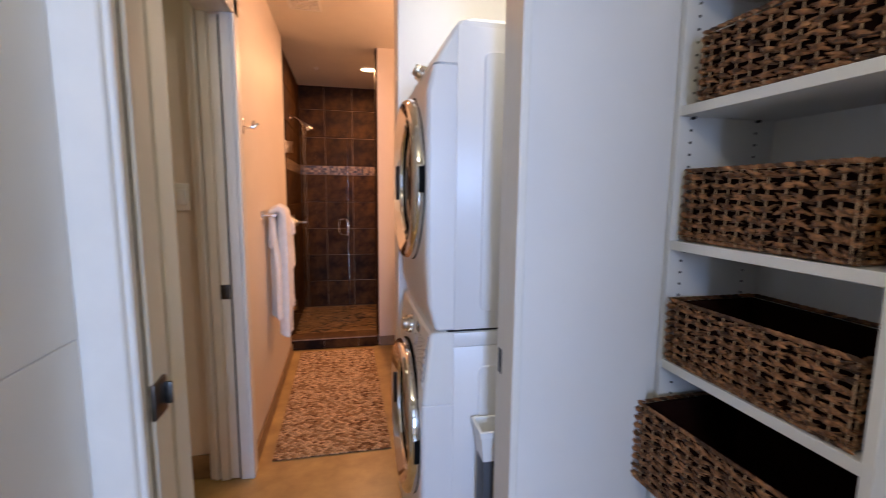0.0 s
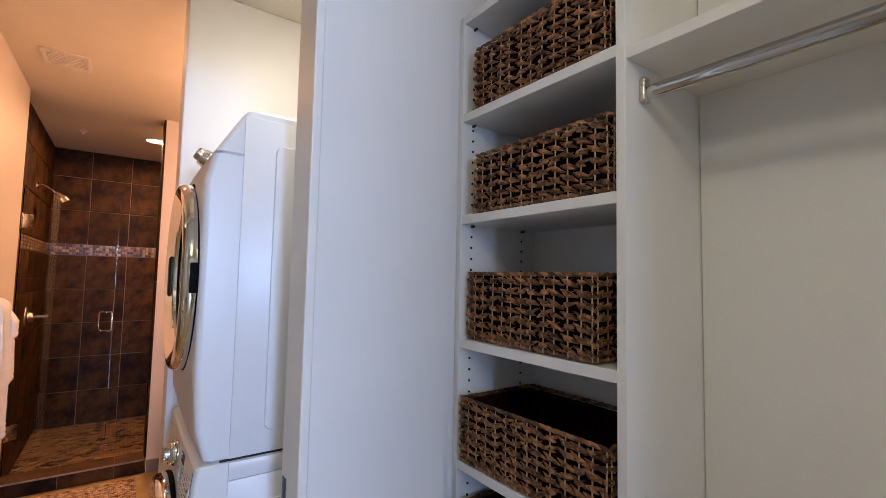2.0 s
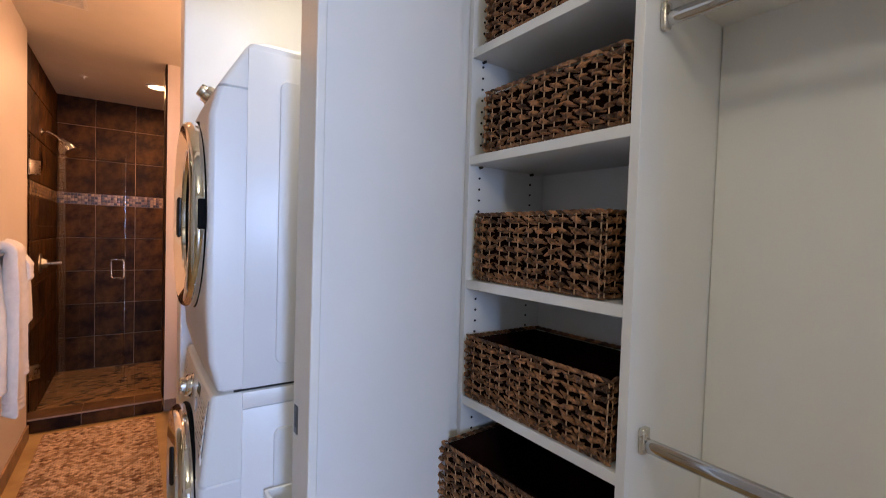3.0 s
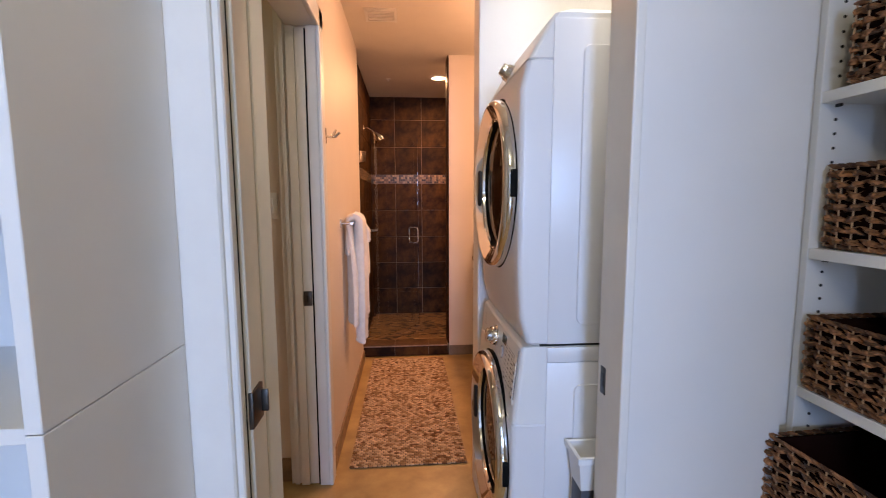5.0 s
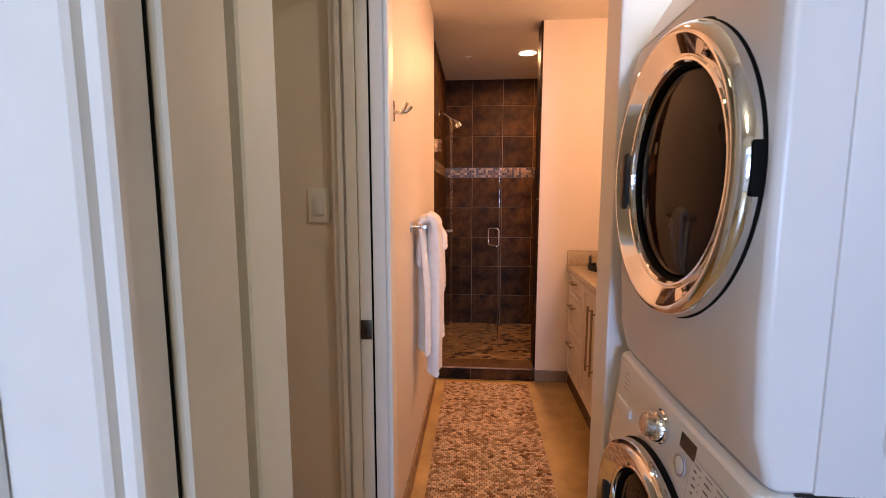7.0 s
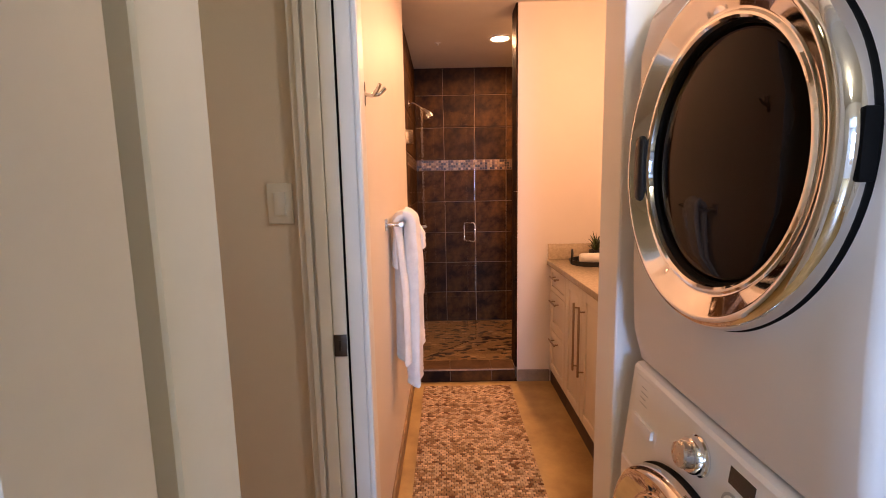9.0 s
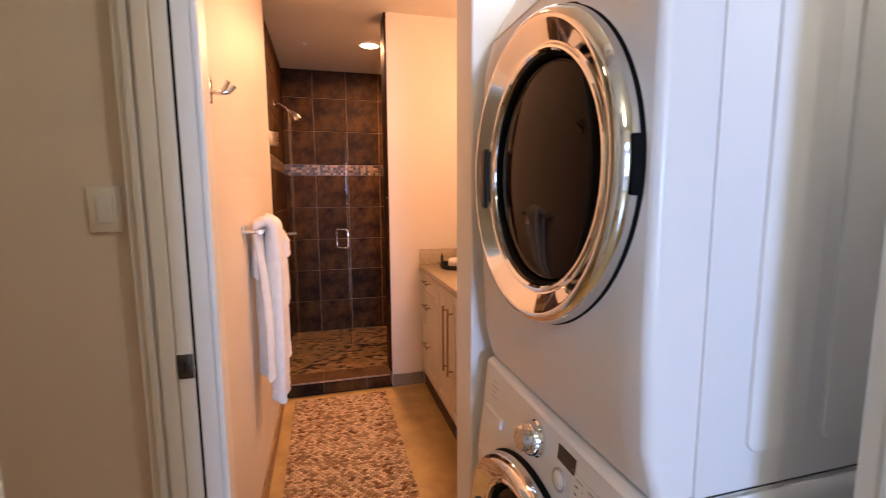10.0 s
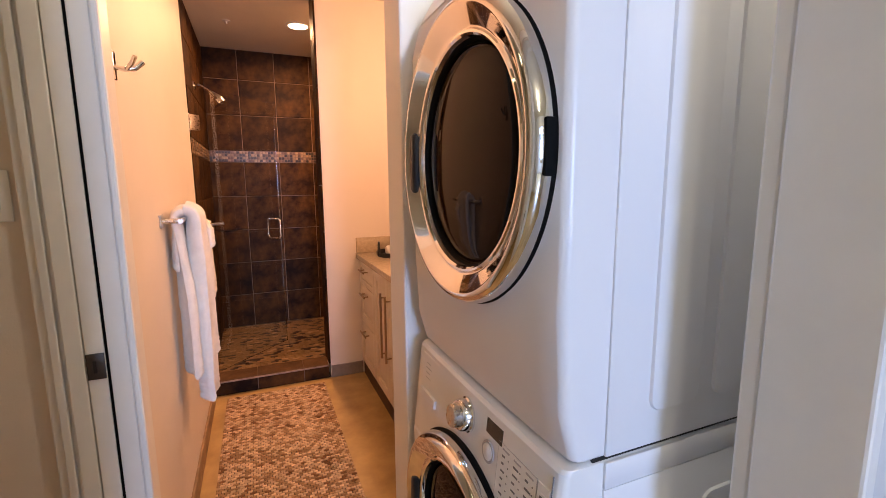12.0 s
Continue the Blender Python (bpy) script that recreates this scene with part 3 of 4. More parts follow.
# curb and jamb tiles
curb = thing("shower_curb", "low dark tiled shower curb", "curb", (0.1, 3.91, 0))
part("core", boxes((-0.285, XJ, YF + 0.012, YF + 0.16, 0, 0.082)), GROUT, curb)
x = -0.279
while x < XJ - 0.01:
    x1 = min(x + 0.29, XJ)
    part("tile", boxes((x + 0.002, x1 - 0.002, YF + 0.001, YF + 0.014, 0.002, 0.080), bevel=0.002), TILE, curb, smooth=False)
    part("tile", boxes((x + 0.002, x1 - 0.002, YF + 0.006, YF + 0.165, 0.082, 0.093), bevel=0.002), CURB_TOP, curb, smooth=False)
    part("edge_strip", boxes((x + 0.001, x1 - 0.001, YF - 0.001, YF + 0.0055, 0.081, 0.0915), bevel=0.0015), CURB_EDGE, curb, "pale grouted tile edge")
    x = x1
jamb_wall = bpy.data.objects["wall_beside_shower"]
for k in range(8):
    z0 = 0.095 + 0.305 * k
    part("tile", boxes((XJ, XJ + 0.011, YF + 0.002, YF + 0.172, z0 + 0.002, min(z0 + 0.303, H - 0.002)), bevel=0.002), TILE, jamb_wall, smooth=False)

# mosaic shower floor: staggered small bricks
pieces = [mesh("floor_mosaic_tile", box(bmesh.new(), -0.024, 0.024, -0.0115, 0.0115, -0.006, 0, bevel=0.0018, segments=1), m) for m in FLOOR_MOSAIC]
floor_ob = bpy.data.objects["shower_floor"]
rest = [bmesh.new() for _ in FLOOR_MOSAIC]
n = 0
yy, row = YF + 0.18, 0
while yy < YB - 0.012:
    xx = -0.255 + (0.0255 if row % 2 else 0)
    while xx < 0.72:
        kind = random.choices((0, 1, 2), (0.70, 0.22, 0.08))[0]
        if n < 300:
            ob = new("floor_mosaic_tile", pieces[kind])
            ob.parent = floor_ob
            ob.location = (xx, yy, SF)
            n += 1
        else:
            box(rest[kind], xx - 0.024, xx + 0.024, yy - 0.0115, yy + 0.0115, SF - 0.006, SF, bevel=0)
        xx += 0.051
    yy += 0.026
    row += 1
for bm, m in zip(rest, FLOOR_MOSAIC):
    ob = part("floor_mosaic", bm, m, floor_ob, smooth=False)
    ob["kind"] = "stuff"

# the door stands open inwards, turned about its hinges
door = thing("shower_door", "frameless clear glass shower door standing half open", "shower door", (-0.268, 3.93, 0.094))
part("pane", boxes((-0.262, 0.440, 3.926, 3.934, 0.105, 1.905)), GLASS, door, smooth=False).visible_shadow = False
for zc in (0.36, 1.695):
    hinge = part("hinge", boxes((-0.268, -0.200, 3.916, 3.944, zc - 0.045, zc + 0.045), bevel=0.003), NICKEL, door, "bright nickel glass hinge")
    part("hinge_knuckle", rod(bmesh.new(), (-0.264, 3.93, zc - 0.05), (-0.264, 3.93, zc + 0.05), 0.008), CHROME, hinge)
for s in (-1, 1):
    y = 3.93 + s * 0.004
    arc = [(0.375, y, 1.07), (0.375, y + s * 0.040, 1.07), (0.375, y + s * 0.052, 1.06), (0.375, y + s * 0.056, 1.05), (0.375, y + s * 0.056, 0.945), (0.375, y + s * 0.052, 0.935), (0.375, y + s * 0.040, 0.925), (0.375, y, 0.925)]
    part("handle", tube(bmesh.new(), arc, 0.008), CHROME, door, "chrome pull handle")
door.rotation_euler = (0, 0, radians(45))

head = thing("overhead_shower", "chrome shower head on a curved arm", "shower head", (-0.285, 4.5, 1.98))
part("flange", lathe(bmesh.new(), [(0.03, 0), (0.028, 0.008), (0.012, 0.012), (0.004, 0.012)], (-0.277, 4.5, 2.01), "+x", 24), CHROME, head)
part("arm", tube(bmesh.new(), [(-0.275, 4.5, 2.01), (-0.24, 4.5, 2.015), (-0.19, 4.5, 1.985), (-0.165, 4.5, 1.955)], 0.010), CHROME, head)
cone = bmesh.new()
rod(cone, (-0.172, 4.5, 1.965), (-0.140, 4.5, 1.918), 0.020, 24, 0.050)
rod(cone, (-0.140, 4.5, 1.918), (-0.122, 4.5, 1.892), 0.052, 24)
part("rose", cone, CHROME, head)
valve = thing("shower_valve", "brushed shower valve with lever on dark tile", "shower valve", (-0.28, 4.44, 1.04))
part("plate", lathe(bmesh.new(), [(0.075, 0), (0.073, 0.006), (0.04, 0.012), (0.03, 0.04), (0.004, 0.04)], (-0.276, 4.44, 1.04), "+x", 32), NICKEL, valve)
part("lever", tube(bmesh.new(), [(-0.24, 4.44, 1.04), (-0.19, 4.44, 1.042), (-0.155, 4.44, 1.046)], 0.011), NICKEL, valve)

down = thing("downlight", "round recessed warm downlight in ceiling", "downlight", (0.445, 4.5, H))
part("rim", lathe(bmesh.new(), [(0.090, 0), (0.090, -0.006), (0.072, -0.008), (0.070, -0.002)], (0.445, 4.5, H), "z", 40), TRIM, down)
part("bulb", lathe(bmesh.new(), [(0.070, -0.003), (0.05, -0.006), (0.01, -0.007)], (0.445, 4.5, H), "z", 32), BULB, down)
spr = thing("sprinkler", "small white ceiling sprinkler", "sprinkler", (-0.04, 4.58, H))
part("cup", lathe(bmesh.new(), [(0.028, 0), (0.026, -0.004), (0.008, -0.007), (0.007, -0.02), (0.004, -0.02)], (-0.04, 4.58, H), "z", 20), TRIM, spr)
vent = thing("ceiling_vent", "beige louvred ceiling vent", "vent", (-0.02, 3.08, H))
part("frame", boxes((-0.12, 0.08, 2.98, 3.0, H - 0.008, H), (-0.12, 0.08, 3.16, 3.18, H - 0.008, H), (-0.12, -0.10, 3.0, 3.16, H - 0.008, H), (0.06, 0.08, 3.0, 3.16, H - 0.008, H), bevel=0.002), TRIM, vent)
part("backing", boxes((-0.10, 0.06, 3.0, 3.16, H - 0.003, H - 0.0005)), BASE_TILE, vent)
for k in range(7):
    part("slat", boxes((-0.10, 0.06, 3.007 + k * 0.022, 3.017 + k * 0.022, H - 0.007, H - 0.003)), TRIM, vent)

# ---- towel wall ----
hook = thing("robe_hook", "polished chrome double robe hook", "hook", (XL, 2.245, 1.625))
part("back_plate", box(bmesh.new(), XL, XL + 0.008, 2.232, 2.258, 1.590, 1.662, bevel=0.0035, segments=3), CHROME, hook)
part("prong", tube(bmesh.new(), [(XL + 0.006, 2.245, 1.622), (XL + 0.03, 2.245, 1.618), (XL + 0.05, 2.245, 1.622), (XL + 0.068, 2.25, 1.640)], 0.0065), CHROME, hook)
part("prong", tube(bmesh.new(), [(XL + 0.03, 2.245, 1.618), (XL + 0.048, 2.225, 1.630), (XL + 0.058, 2.215, 1.645)], 0.0055), CHROME, hook)
bar = thing("towel_bar", "brushed nickel towel bar on cream wall", "towel bar", (XL, 2.88, 1.20))
for y in (2.66, 3.12):
    post = part("post", box(bmesh.new(), XL, XL + 0.008, y - 0.024, y + 0.024, 1.176, 1.224, bevel=0.003), NICKEL, bar)
    part("stem", rod(bmesh.new(), (XL + 0.008, y, 1.20), (XL + 0.066, y, 1.20), 0.009), NICKEL, post)
part("rail", rod(bmesh.new(), (XL + 0.064, 2.645, 1.20), (XL + 0.064, 3.135, 1.20), 0.009), NICKEL, bar)


def towel_leaf(bm, y0, y1, side, reach, thick, drop, folds, seed):
    """One thick leaf of cloth from the top of the rail down to its hem."""
    rnd = random.Random(seed)
    phase, lean = rnd.random() * 6, rnd.uniform(-0.006, 0.006)
    xr, zr = XL + 0.064, 1.20
    over = 0.011 + thick / 2
    path = [(xr + side * over * math.sin(a), zr + over * math.cos(a)) for a in np.linspace(0.0, math.pi / 2, 8)]
    fall = zr - drop
    for u in [(1 - 0.1 / fall) * k / 22 for k in range(1, 23)] + [1 - 0.1 / fall * (1 - k / 22) for k in range(1, 23)]:
        path.append((xr + side * (over + (reach - over) * min(1, u * 2.2) ** 0.7), zr - (zr - drop) * u))
    rings = []
    for i, (px, pz) in enumerate(path):
        ax, az = path[max(i - 1, 0)]
        bx, bz = path[min(i + 1, len(path) - 1)]
        d = Vector((bx - ax, 0, bz - az)).normalized()
        nrm = Vector((-d.z * side, 0, d.x * side))
        if nrm.x * side < 0 and i > 7:
            nrm = -nrm
        hang = max(0.0, zr - pz)
        w = (y1 - y0) * (0.86 + 0.20 * min(1, hang * 1.7))
        gap = pz - drop
        band = 1.0 + (0.07 if 0.010 < gap < 0.026 or 0.040 < gap < 0.052 or 0.062 < gap < 0.072 else -0.03 if gap < 0.080 else 0.0)
        end = min(1.0, 0.45 + gap / 0.012) if gap < 0.006 else 1.0
        ring = []
        for k in range(28):
            a = 2 * math.pi * k / 28
            c, sn = math.cos(a), math.sin(a)
            v = math.copysign(abs(c) ** 0.75, c)
            fold = thick * min(1, 0.25 + hang * 3) * (0.34 * math.sin(folds * math.pi * v + phase + 1.2 * hang) + 0.16 * math.sin(2.3 * folds * v + 2 * phase - 2.0 * hang))
            bulk = thick / 2 * band * end * math.copysign(abs(sn) ** 0.7, sn)
            rough = 0.0022 * noise.noise((v * 9, pz * 26, seed)) + 0.004 * noise.noise((v * 2, pz * 7, seed + 9))
            p = Vector((px, (y0 + y1) / 2 + v * w / 2 + lean * hang * 4, pz)) + nrm * (fold + bulk + rough)
            ring.append(bm.verts.new((max(p.x, XL + 0.004), p.y, p.z + 0.007 * v * min(1, hang))))
        rings.append(ring)
    return skin(bm, rings, True)


def towel(name, label, leaves):
    ob = thing(name, label, "towel", (XL + 0.064, 2.8, leaves[0][5]))
    for spec in leaves:
        part("leaf", towel_leaf(bmesh.new(), *spec), TERRY, ob)
    return ob


towel("bath_towel", "long white terry bath towel folded over bar", [(2.71, 2.85, 1, 0.032, 0.050, 0.480, 1.2, 2), (2.80, 2.945, 1, 0.030, 0.044, 0.635, 1.0, 7), (2.70, 2.90, -1, 0.012, 0.040, 0.595, 1.5, 4)])
towel("hand_towel", "short white terry hand towel over bath towel", [(2.82, 2.935, 1, 0.052, 0.040, 0.865, 0.9, 5), (2.72, 2.86, -1, 0.036, 0.026, 1.005, 0.8, 8)])
towel("face_cloth", "small white terry face cloth over hand towel", [(2.83, 2.94, 1, 0.068, 0.030, 1.075, 0.6, 11)])

switch = thing("light_switch", "white rocker light switch on cream wall", "light switch", (-0.48, 2.165, 1.305))
part("plate", box(bmesh.new(), -0.517, -0.443, 2.157, 2.165, 1.247, 1.363, bevel=0.003), TRIM, switch)
part("rocker", box(bmesh.new(), -0.497, -0.463, 2.152, 2.158, 1.272, 1.338, bevel=0.002), PANEL, switch)

# ---- rug ----
RX0, RX1, RY0, RY1 = -0.172, 0.424, 2.226, 3.758
rug = thing("bath_rug", "pebble-patterned cream and brown bath rug on concrete", "rug", ((RX0 + RX1) / 2, (RY0 + RY1) / 2, 0))
part("backing", boxes((RX0 + 0.004, RX1 - 0.004, RY0 + 0.003, RY1 - 0.003, 0.0015, 0.006), bevel=0.002), RUG_BACK, rug)


def pebble(bm, x, y, a, b, h, turn):
    ring = []
    for k in range(8):
        t = 2 * math.pi * k / 8
        ct, st = math.cos(t + 0.39), math.sin(t + 0.39)
        px, py = a * math.copysign(abs(ct) ** 0.42, ct), b * math.copysign(abs(st) ** 0.42, st)
        ring.append((x + px * math.cos(turn) - py * math.sin(turn), y + px * math.sin(turn) + py * math.cos(turn)))
    low = [bm.verts.new((px, py, 0.004)) for px, py in ring]
    mid = [bm.verts.new((px, py, 0.006 + h * 0.6)) for px, py in ring]
    top = [bm.verts.new((x + (px - x) * 0.7, y + (py - y) * 0.7, 0.006 + h)) for px, py in ring]
    skin(bm, [low, mid, top])
    bm.faces.new(top)


PX, PY = 0.0232, 0.0148      # pitch of the pieces
singles = [[], [], []]
for kind, m in enumerate(RUG_SINGLE):
    for v in range(3):
        bm = bmesh.new()
        pebble(bm, 0, 0, 0.0108, 0.0060 + 0.0003 * v, 0.004, 0.04 * (v - 1))
        singles[kind].append(mesh("pebble", bm, m, True))
joined = [bmesh.new() for _ in RUG_TONES]
n, row = 0, 0
y = RY0 + 0.009
while y < RY1 - 0.008:
    x = RX0 + 0.012 + (PX / 2 if row % 2 else 0)
    if row % 2:
        pebble(joined[random.choice((0, 1))], RX0 + 0.0065, y, 0.0050, 0.0062, 0.004, 0)
    else:
        pebble(joined[random.choice((0, 1))], RX0 + 0.012 + PX * int((RX1 - RX0 - 0.023) / PX + 1) - 0.0052, y, 0.0050, 0.0062, 0.004, 0)
    while x < RX1 - 0.011:
        patch = 0.16 * noise.noise((x * 6, y * 6, 3.1)) + 0.10 * noise.noise((x * 26, y * 26, 1.7)) + random.uniform(0, 1)
        kind = 0 if patch < 0.58 else 1 if patch < 0.93 else 2
        px, py = x + random.uniform(-0.0006, 0.0006), y + random.uniform(-0.0005, 0.0005)
        if n < 300:
            ob = new("pebble", random.choice(singles[kind]))
            ob.parent = rug
            ob.location = Vector((px, py, 0)) - rug.location
            n += 1
        else:
            pebble(joined[kind], px, py, 0.0107, 0.0063, 0.004, random.uniform(-0.05, 0.05))
        x += PX
    y += PY
    row += 1
for bm, m in zip(joined, RUG_JOINED):
    ob = part("pebble_field", bm, m, rug)
    ob["kind"] = "stuff"

# ---- vanity ----
VX, VY0, VY1 = 0.695, 2.20, 3.815
for a, b in ((3.425, VY1), (2.80, 3.423), (VY0, 2.798)):
    unit = thing("vanity_cabinet", "cream lacquered vanity drawers beside shower wall" if a > 3.3 else "cream lacquered vanity cupboard with paired bar handles", "cabinet", (0.95, (a + b) / 2, 0), "vanity units")
    part("carcass", boxes((VX + 0.02, 1.25, a, b, 0.10, 0.822)), CABINET, unit)
    part("toe_kick", boxes((VX + 0.012, 1.25, a, b, 0.0, 0.10)), DARK_WOOD, unit)

    def front(name, y0, y1, z0, z1):
        w = 0.055 if z1 - z0 > 0.2 else 0.032
        return part(name, boxes((VX, VX + 0.02, y0, y0 + w, z0, z1), (VX, VX + 0.02, y1 - w, y1, z0, z1), (VX, VX + 0.02, y0 + w, y1 - w, z0, z0 + w), (VX, VX + 0.02, y0 + w, y1 - w, z1 - w, z1), (VX + 0.009, VX + 0.02, y0 + w, y1 - w, z0 + w, z1 - w), bevel=0.0012), CABINET, unit)

    def bar_handle(p, q, owner):
        bm = rod(bmesh.new(), p, q, 0.006)
        d = (Vector(q) - Vector(p)).normalized()
        for e in (Vector(p) + d * 0.025, Vector(q) - d * 0.025):
            rod(bm, e, e + Vector((0.032, 0, 0)), 0.004)
        part("handle", bm, BRONZE, owner, "brushed bar handle")

    if a > 3.3:
        for z0, z1 in ((0.105, 0.395), (0.40, 0.655), (0.66, 0.815)):
            fr = front("drawer", a + 0.003, b - 0.012, z0, z1)
            zc = z1 - 0.05
            bar_handle((VX - 0.03, 3.56, zc), (VX - 0.03, 3.70, zc), fr)
    else:
        mid = (a + b) / 2
        for y0, y1, hy in ((a + 0.003, mid - 0.002, mid - 0.045), (mid + 0.002, b - 0.003, mid + 0.045)):
            fr = front("door", y0, y1, 0.105, 0.815)
            bar_handle((VX - 0.03, hy, 0.36), (VX - 0.03, hy, 0.73), fr)
top = thing("worktop", "beige quartz vanity worktop with backsplash", "worktop", (0.95, 3.0, 0.822))
part("slab", box(bmesh.new(), VX - 0.02, 1.25, VY0, YF - 0.002, 0.822, 0.858, bevel=0.004), STONE, top)
part("backsplash", box(bmesh.new(), VX - 0.015, 1.25, YF - 0.020, YF - 0.001, 0.859, 0.962, bevel=0.003), STONE, top)
tray = thing("tray", "black round tray with looped handle on worktop", "tray", (0.90, 3.62, 0.858))
part("dish", lathe(bmesh.new(), [(0.004, 0.004), (0.115, 0.004), (0.125, 0.030), (0.130, 0.030), (0.122, 0.0), (0.004, 0.0)], (0.90, 3.62, 0.858), "z", 36), BLACK, tray)
part("loop", tube(bmesh.new(), [(0.785 + 0.012 * math.cos(t), 3.62 + 0.034 * math.cos(t), 0.905 + 0.045 * math.sin(t)) for t in np.linspace(-1.1, 4.25, 16)], 0.006), BLACK, tray)
roll = bmesh.new()
lathe(roll, [(0.006, -0.075), (0.024, -0.073), (0.032, -0.06), (0.033, 0.06), (0.024, 0.073), (0.006, 0.075)], (0.90, 3.60, 0.897), "+x", 24)
solid("rolled_washcloth", roll, TERRY, "rolled white washcloth in black tray", "towel")
plant = thing("potted_plant", "small spiky green plant in dark pot", "plant", (0.96, 3.56, 0.862))
part("pot", lathe(bmesh.new(), [(0.004, 0.0), (0.036, 0.0), (0.045, 0.075), (0.040, 0.075), (0.036, 0.06), (0.004, 0.06)], (0.96, 3.70, 0.862), "z", 24), DARK_PLASTIC, plant)
for k in range(34):
    a, e = k * 2.4, random.uniform(0.25, 1.25)
    ln = random.uniform(0.09, 0.15)
    base = Vector((0.96, 3.70, 0.925))
    tip = base + ln * Vector((math.cos(a) * math.cos(e), math.sin(a) * math.cos(e), math.sin(e)))
    mid = (base + tip) / 2 + Vector((0, 0, 0.018))
    side = (tip - base).cross(Vector((0, 0, 1))).normalized() * 0.005
    bm = bmesh.new()
    v = [bm.verts.new(p) for p in (base - side * 0.6, base + side * 0.6, mid + side, tip, mid - side)]
    bm.faces.new((v[0], v[1], v[2], v[4]))
    bm.faces.new((v[4], v[2], v[3]))
    bmesh.ops.solidify(bm, geom=bm.faces[:], thickness=0.0012)
    part("leaf", bm, LEAF, plant)

# ---- closet: right-hand unit ----
SX, SB = 1.07, 1.378      # fronts and back of the shelving
tower = thing("shelf_tower", "white melamine shelf tower holding woven baskets", "shelving", (1.22, 0.84, 0))
part("side_panel", box(bmesh.new(), SX, SB, 1.090, 1.108, 0, 2.17, bevel=0.001, segments=1), MELAMINE, tower)
part("side_panel", box(bmesh.new(), SX, SB, 0.567, 0.588, 0, 2.17, bevel=0.001, segments=1), MELAMINE, tower)
part("back_panel", boxes((SB, SB + 0.012, 0.567, 1.108, 0, 2.17)), MELAMINE, tower)
SHELVES = [0.10, 0.545, 0.877, 1.213, 1.568, 1.870, 2.17]
for z in SHELVES:
    part("shelf", box(bmesh.new(), SX + 0.002, SB, 0.588, 1.090, z - 0.025, z, bevel=0.001, segments=1), MELAMINE, tower)
# black pegs stand in for the shade inside the rows of pin holes
pins = bmesh.new()
for x in (SX + 0.04, SB - 0.06):
    for k in range(46):
        z = 0.58 + k * 0.032
        if all(not (s - 0.03 < z < s + 0.005) for s in SHELVES):
            rod(pins, (x, 1.0882, z), (x, 1.091, z), 0.0036, 8)
part("pin_hole_shade", pins, BLACK, tower)["kind"] = "stuff"
for z in SHELVES[1:]:
    for x in (SX + 0.04, SB - 0.06):
        part("shelf_pin", rod(bmesh.new(), (x, 1.078, z - 0.029), (x, 1.091, z - 0.029), 0.004, 8), STEEL, tower)

hang = thing("hanging_section", "white melamine hanging closet section", "closet", (1.22, -0.1, 0))
part("back_panel", boxes((SB, SB + 0.012, -0.95, 0.565, 0, 2.17)), MELAMINE, hang)
part("side_panel", boxes((SX, SB, -0.97, -0.95, 0, 2.17), bevel=0.001), MELAMINE, hang)
part("top_shelf", box(bmesh.new(), SX + 0.004, SB, -0.95, 0.567, 1.832, 1.855, bevel=0.001, segments=1), MELAMINE, hang)


def rail(x, z, name):
    r = thing(name, "chrome oval clothes rail on end brackets", "clothes rail", (x, 0.55, z))
    bm = bmesh.new()
    ring = [(0.0075 * math.cos(t), 0.015 * math.sin(t)) for t in np.linspace(0, 2 * math.pi, 24, endpoint=False)]
    skin(bm, [[bm.verts.new((x + a, y, z + b)) for a, b in ring] for y in (0.562, -0.945)], True)
    part("rail", bm, SATIN, r)
    for y, s in ((0.567, -1), (-0.95, 1)):
        cup = bmesh.new()
        box(cup, x - 0.013, x + 0.013, y, y + s * 0.014, z - 0.020, z + 0.034, bevel=0.006, segments=3)
        part("bracket", cup, NICKEL, r)


rail(1.130, 1.772, "clothes_rail")
rail(1.120, 0.937, "clothes_rail")

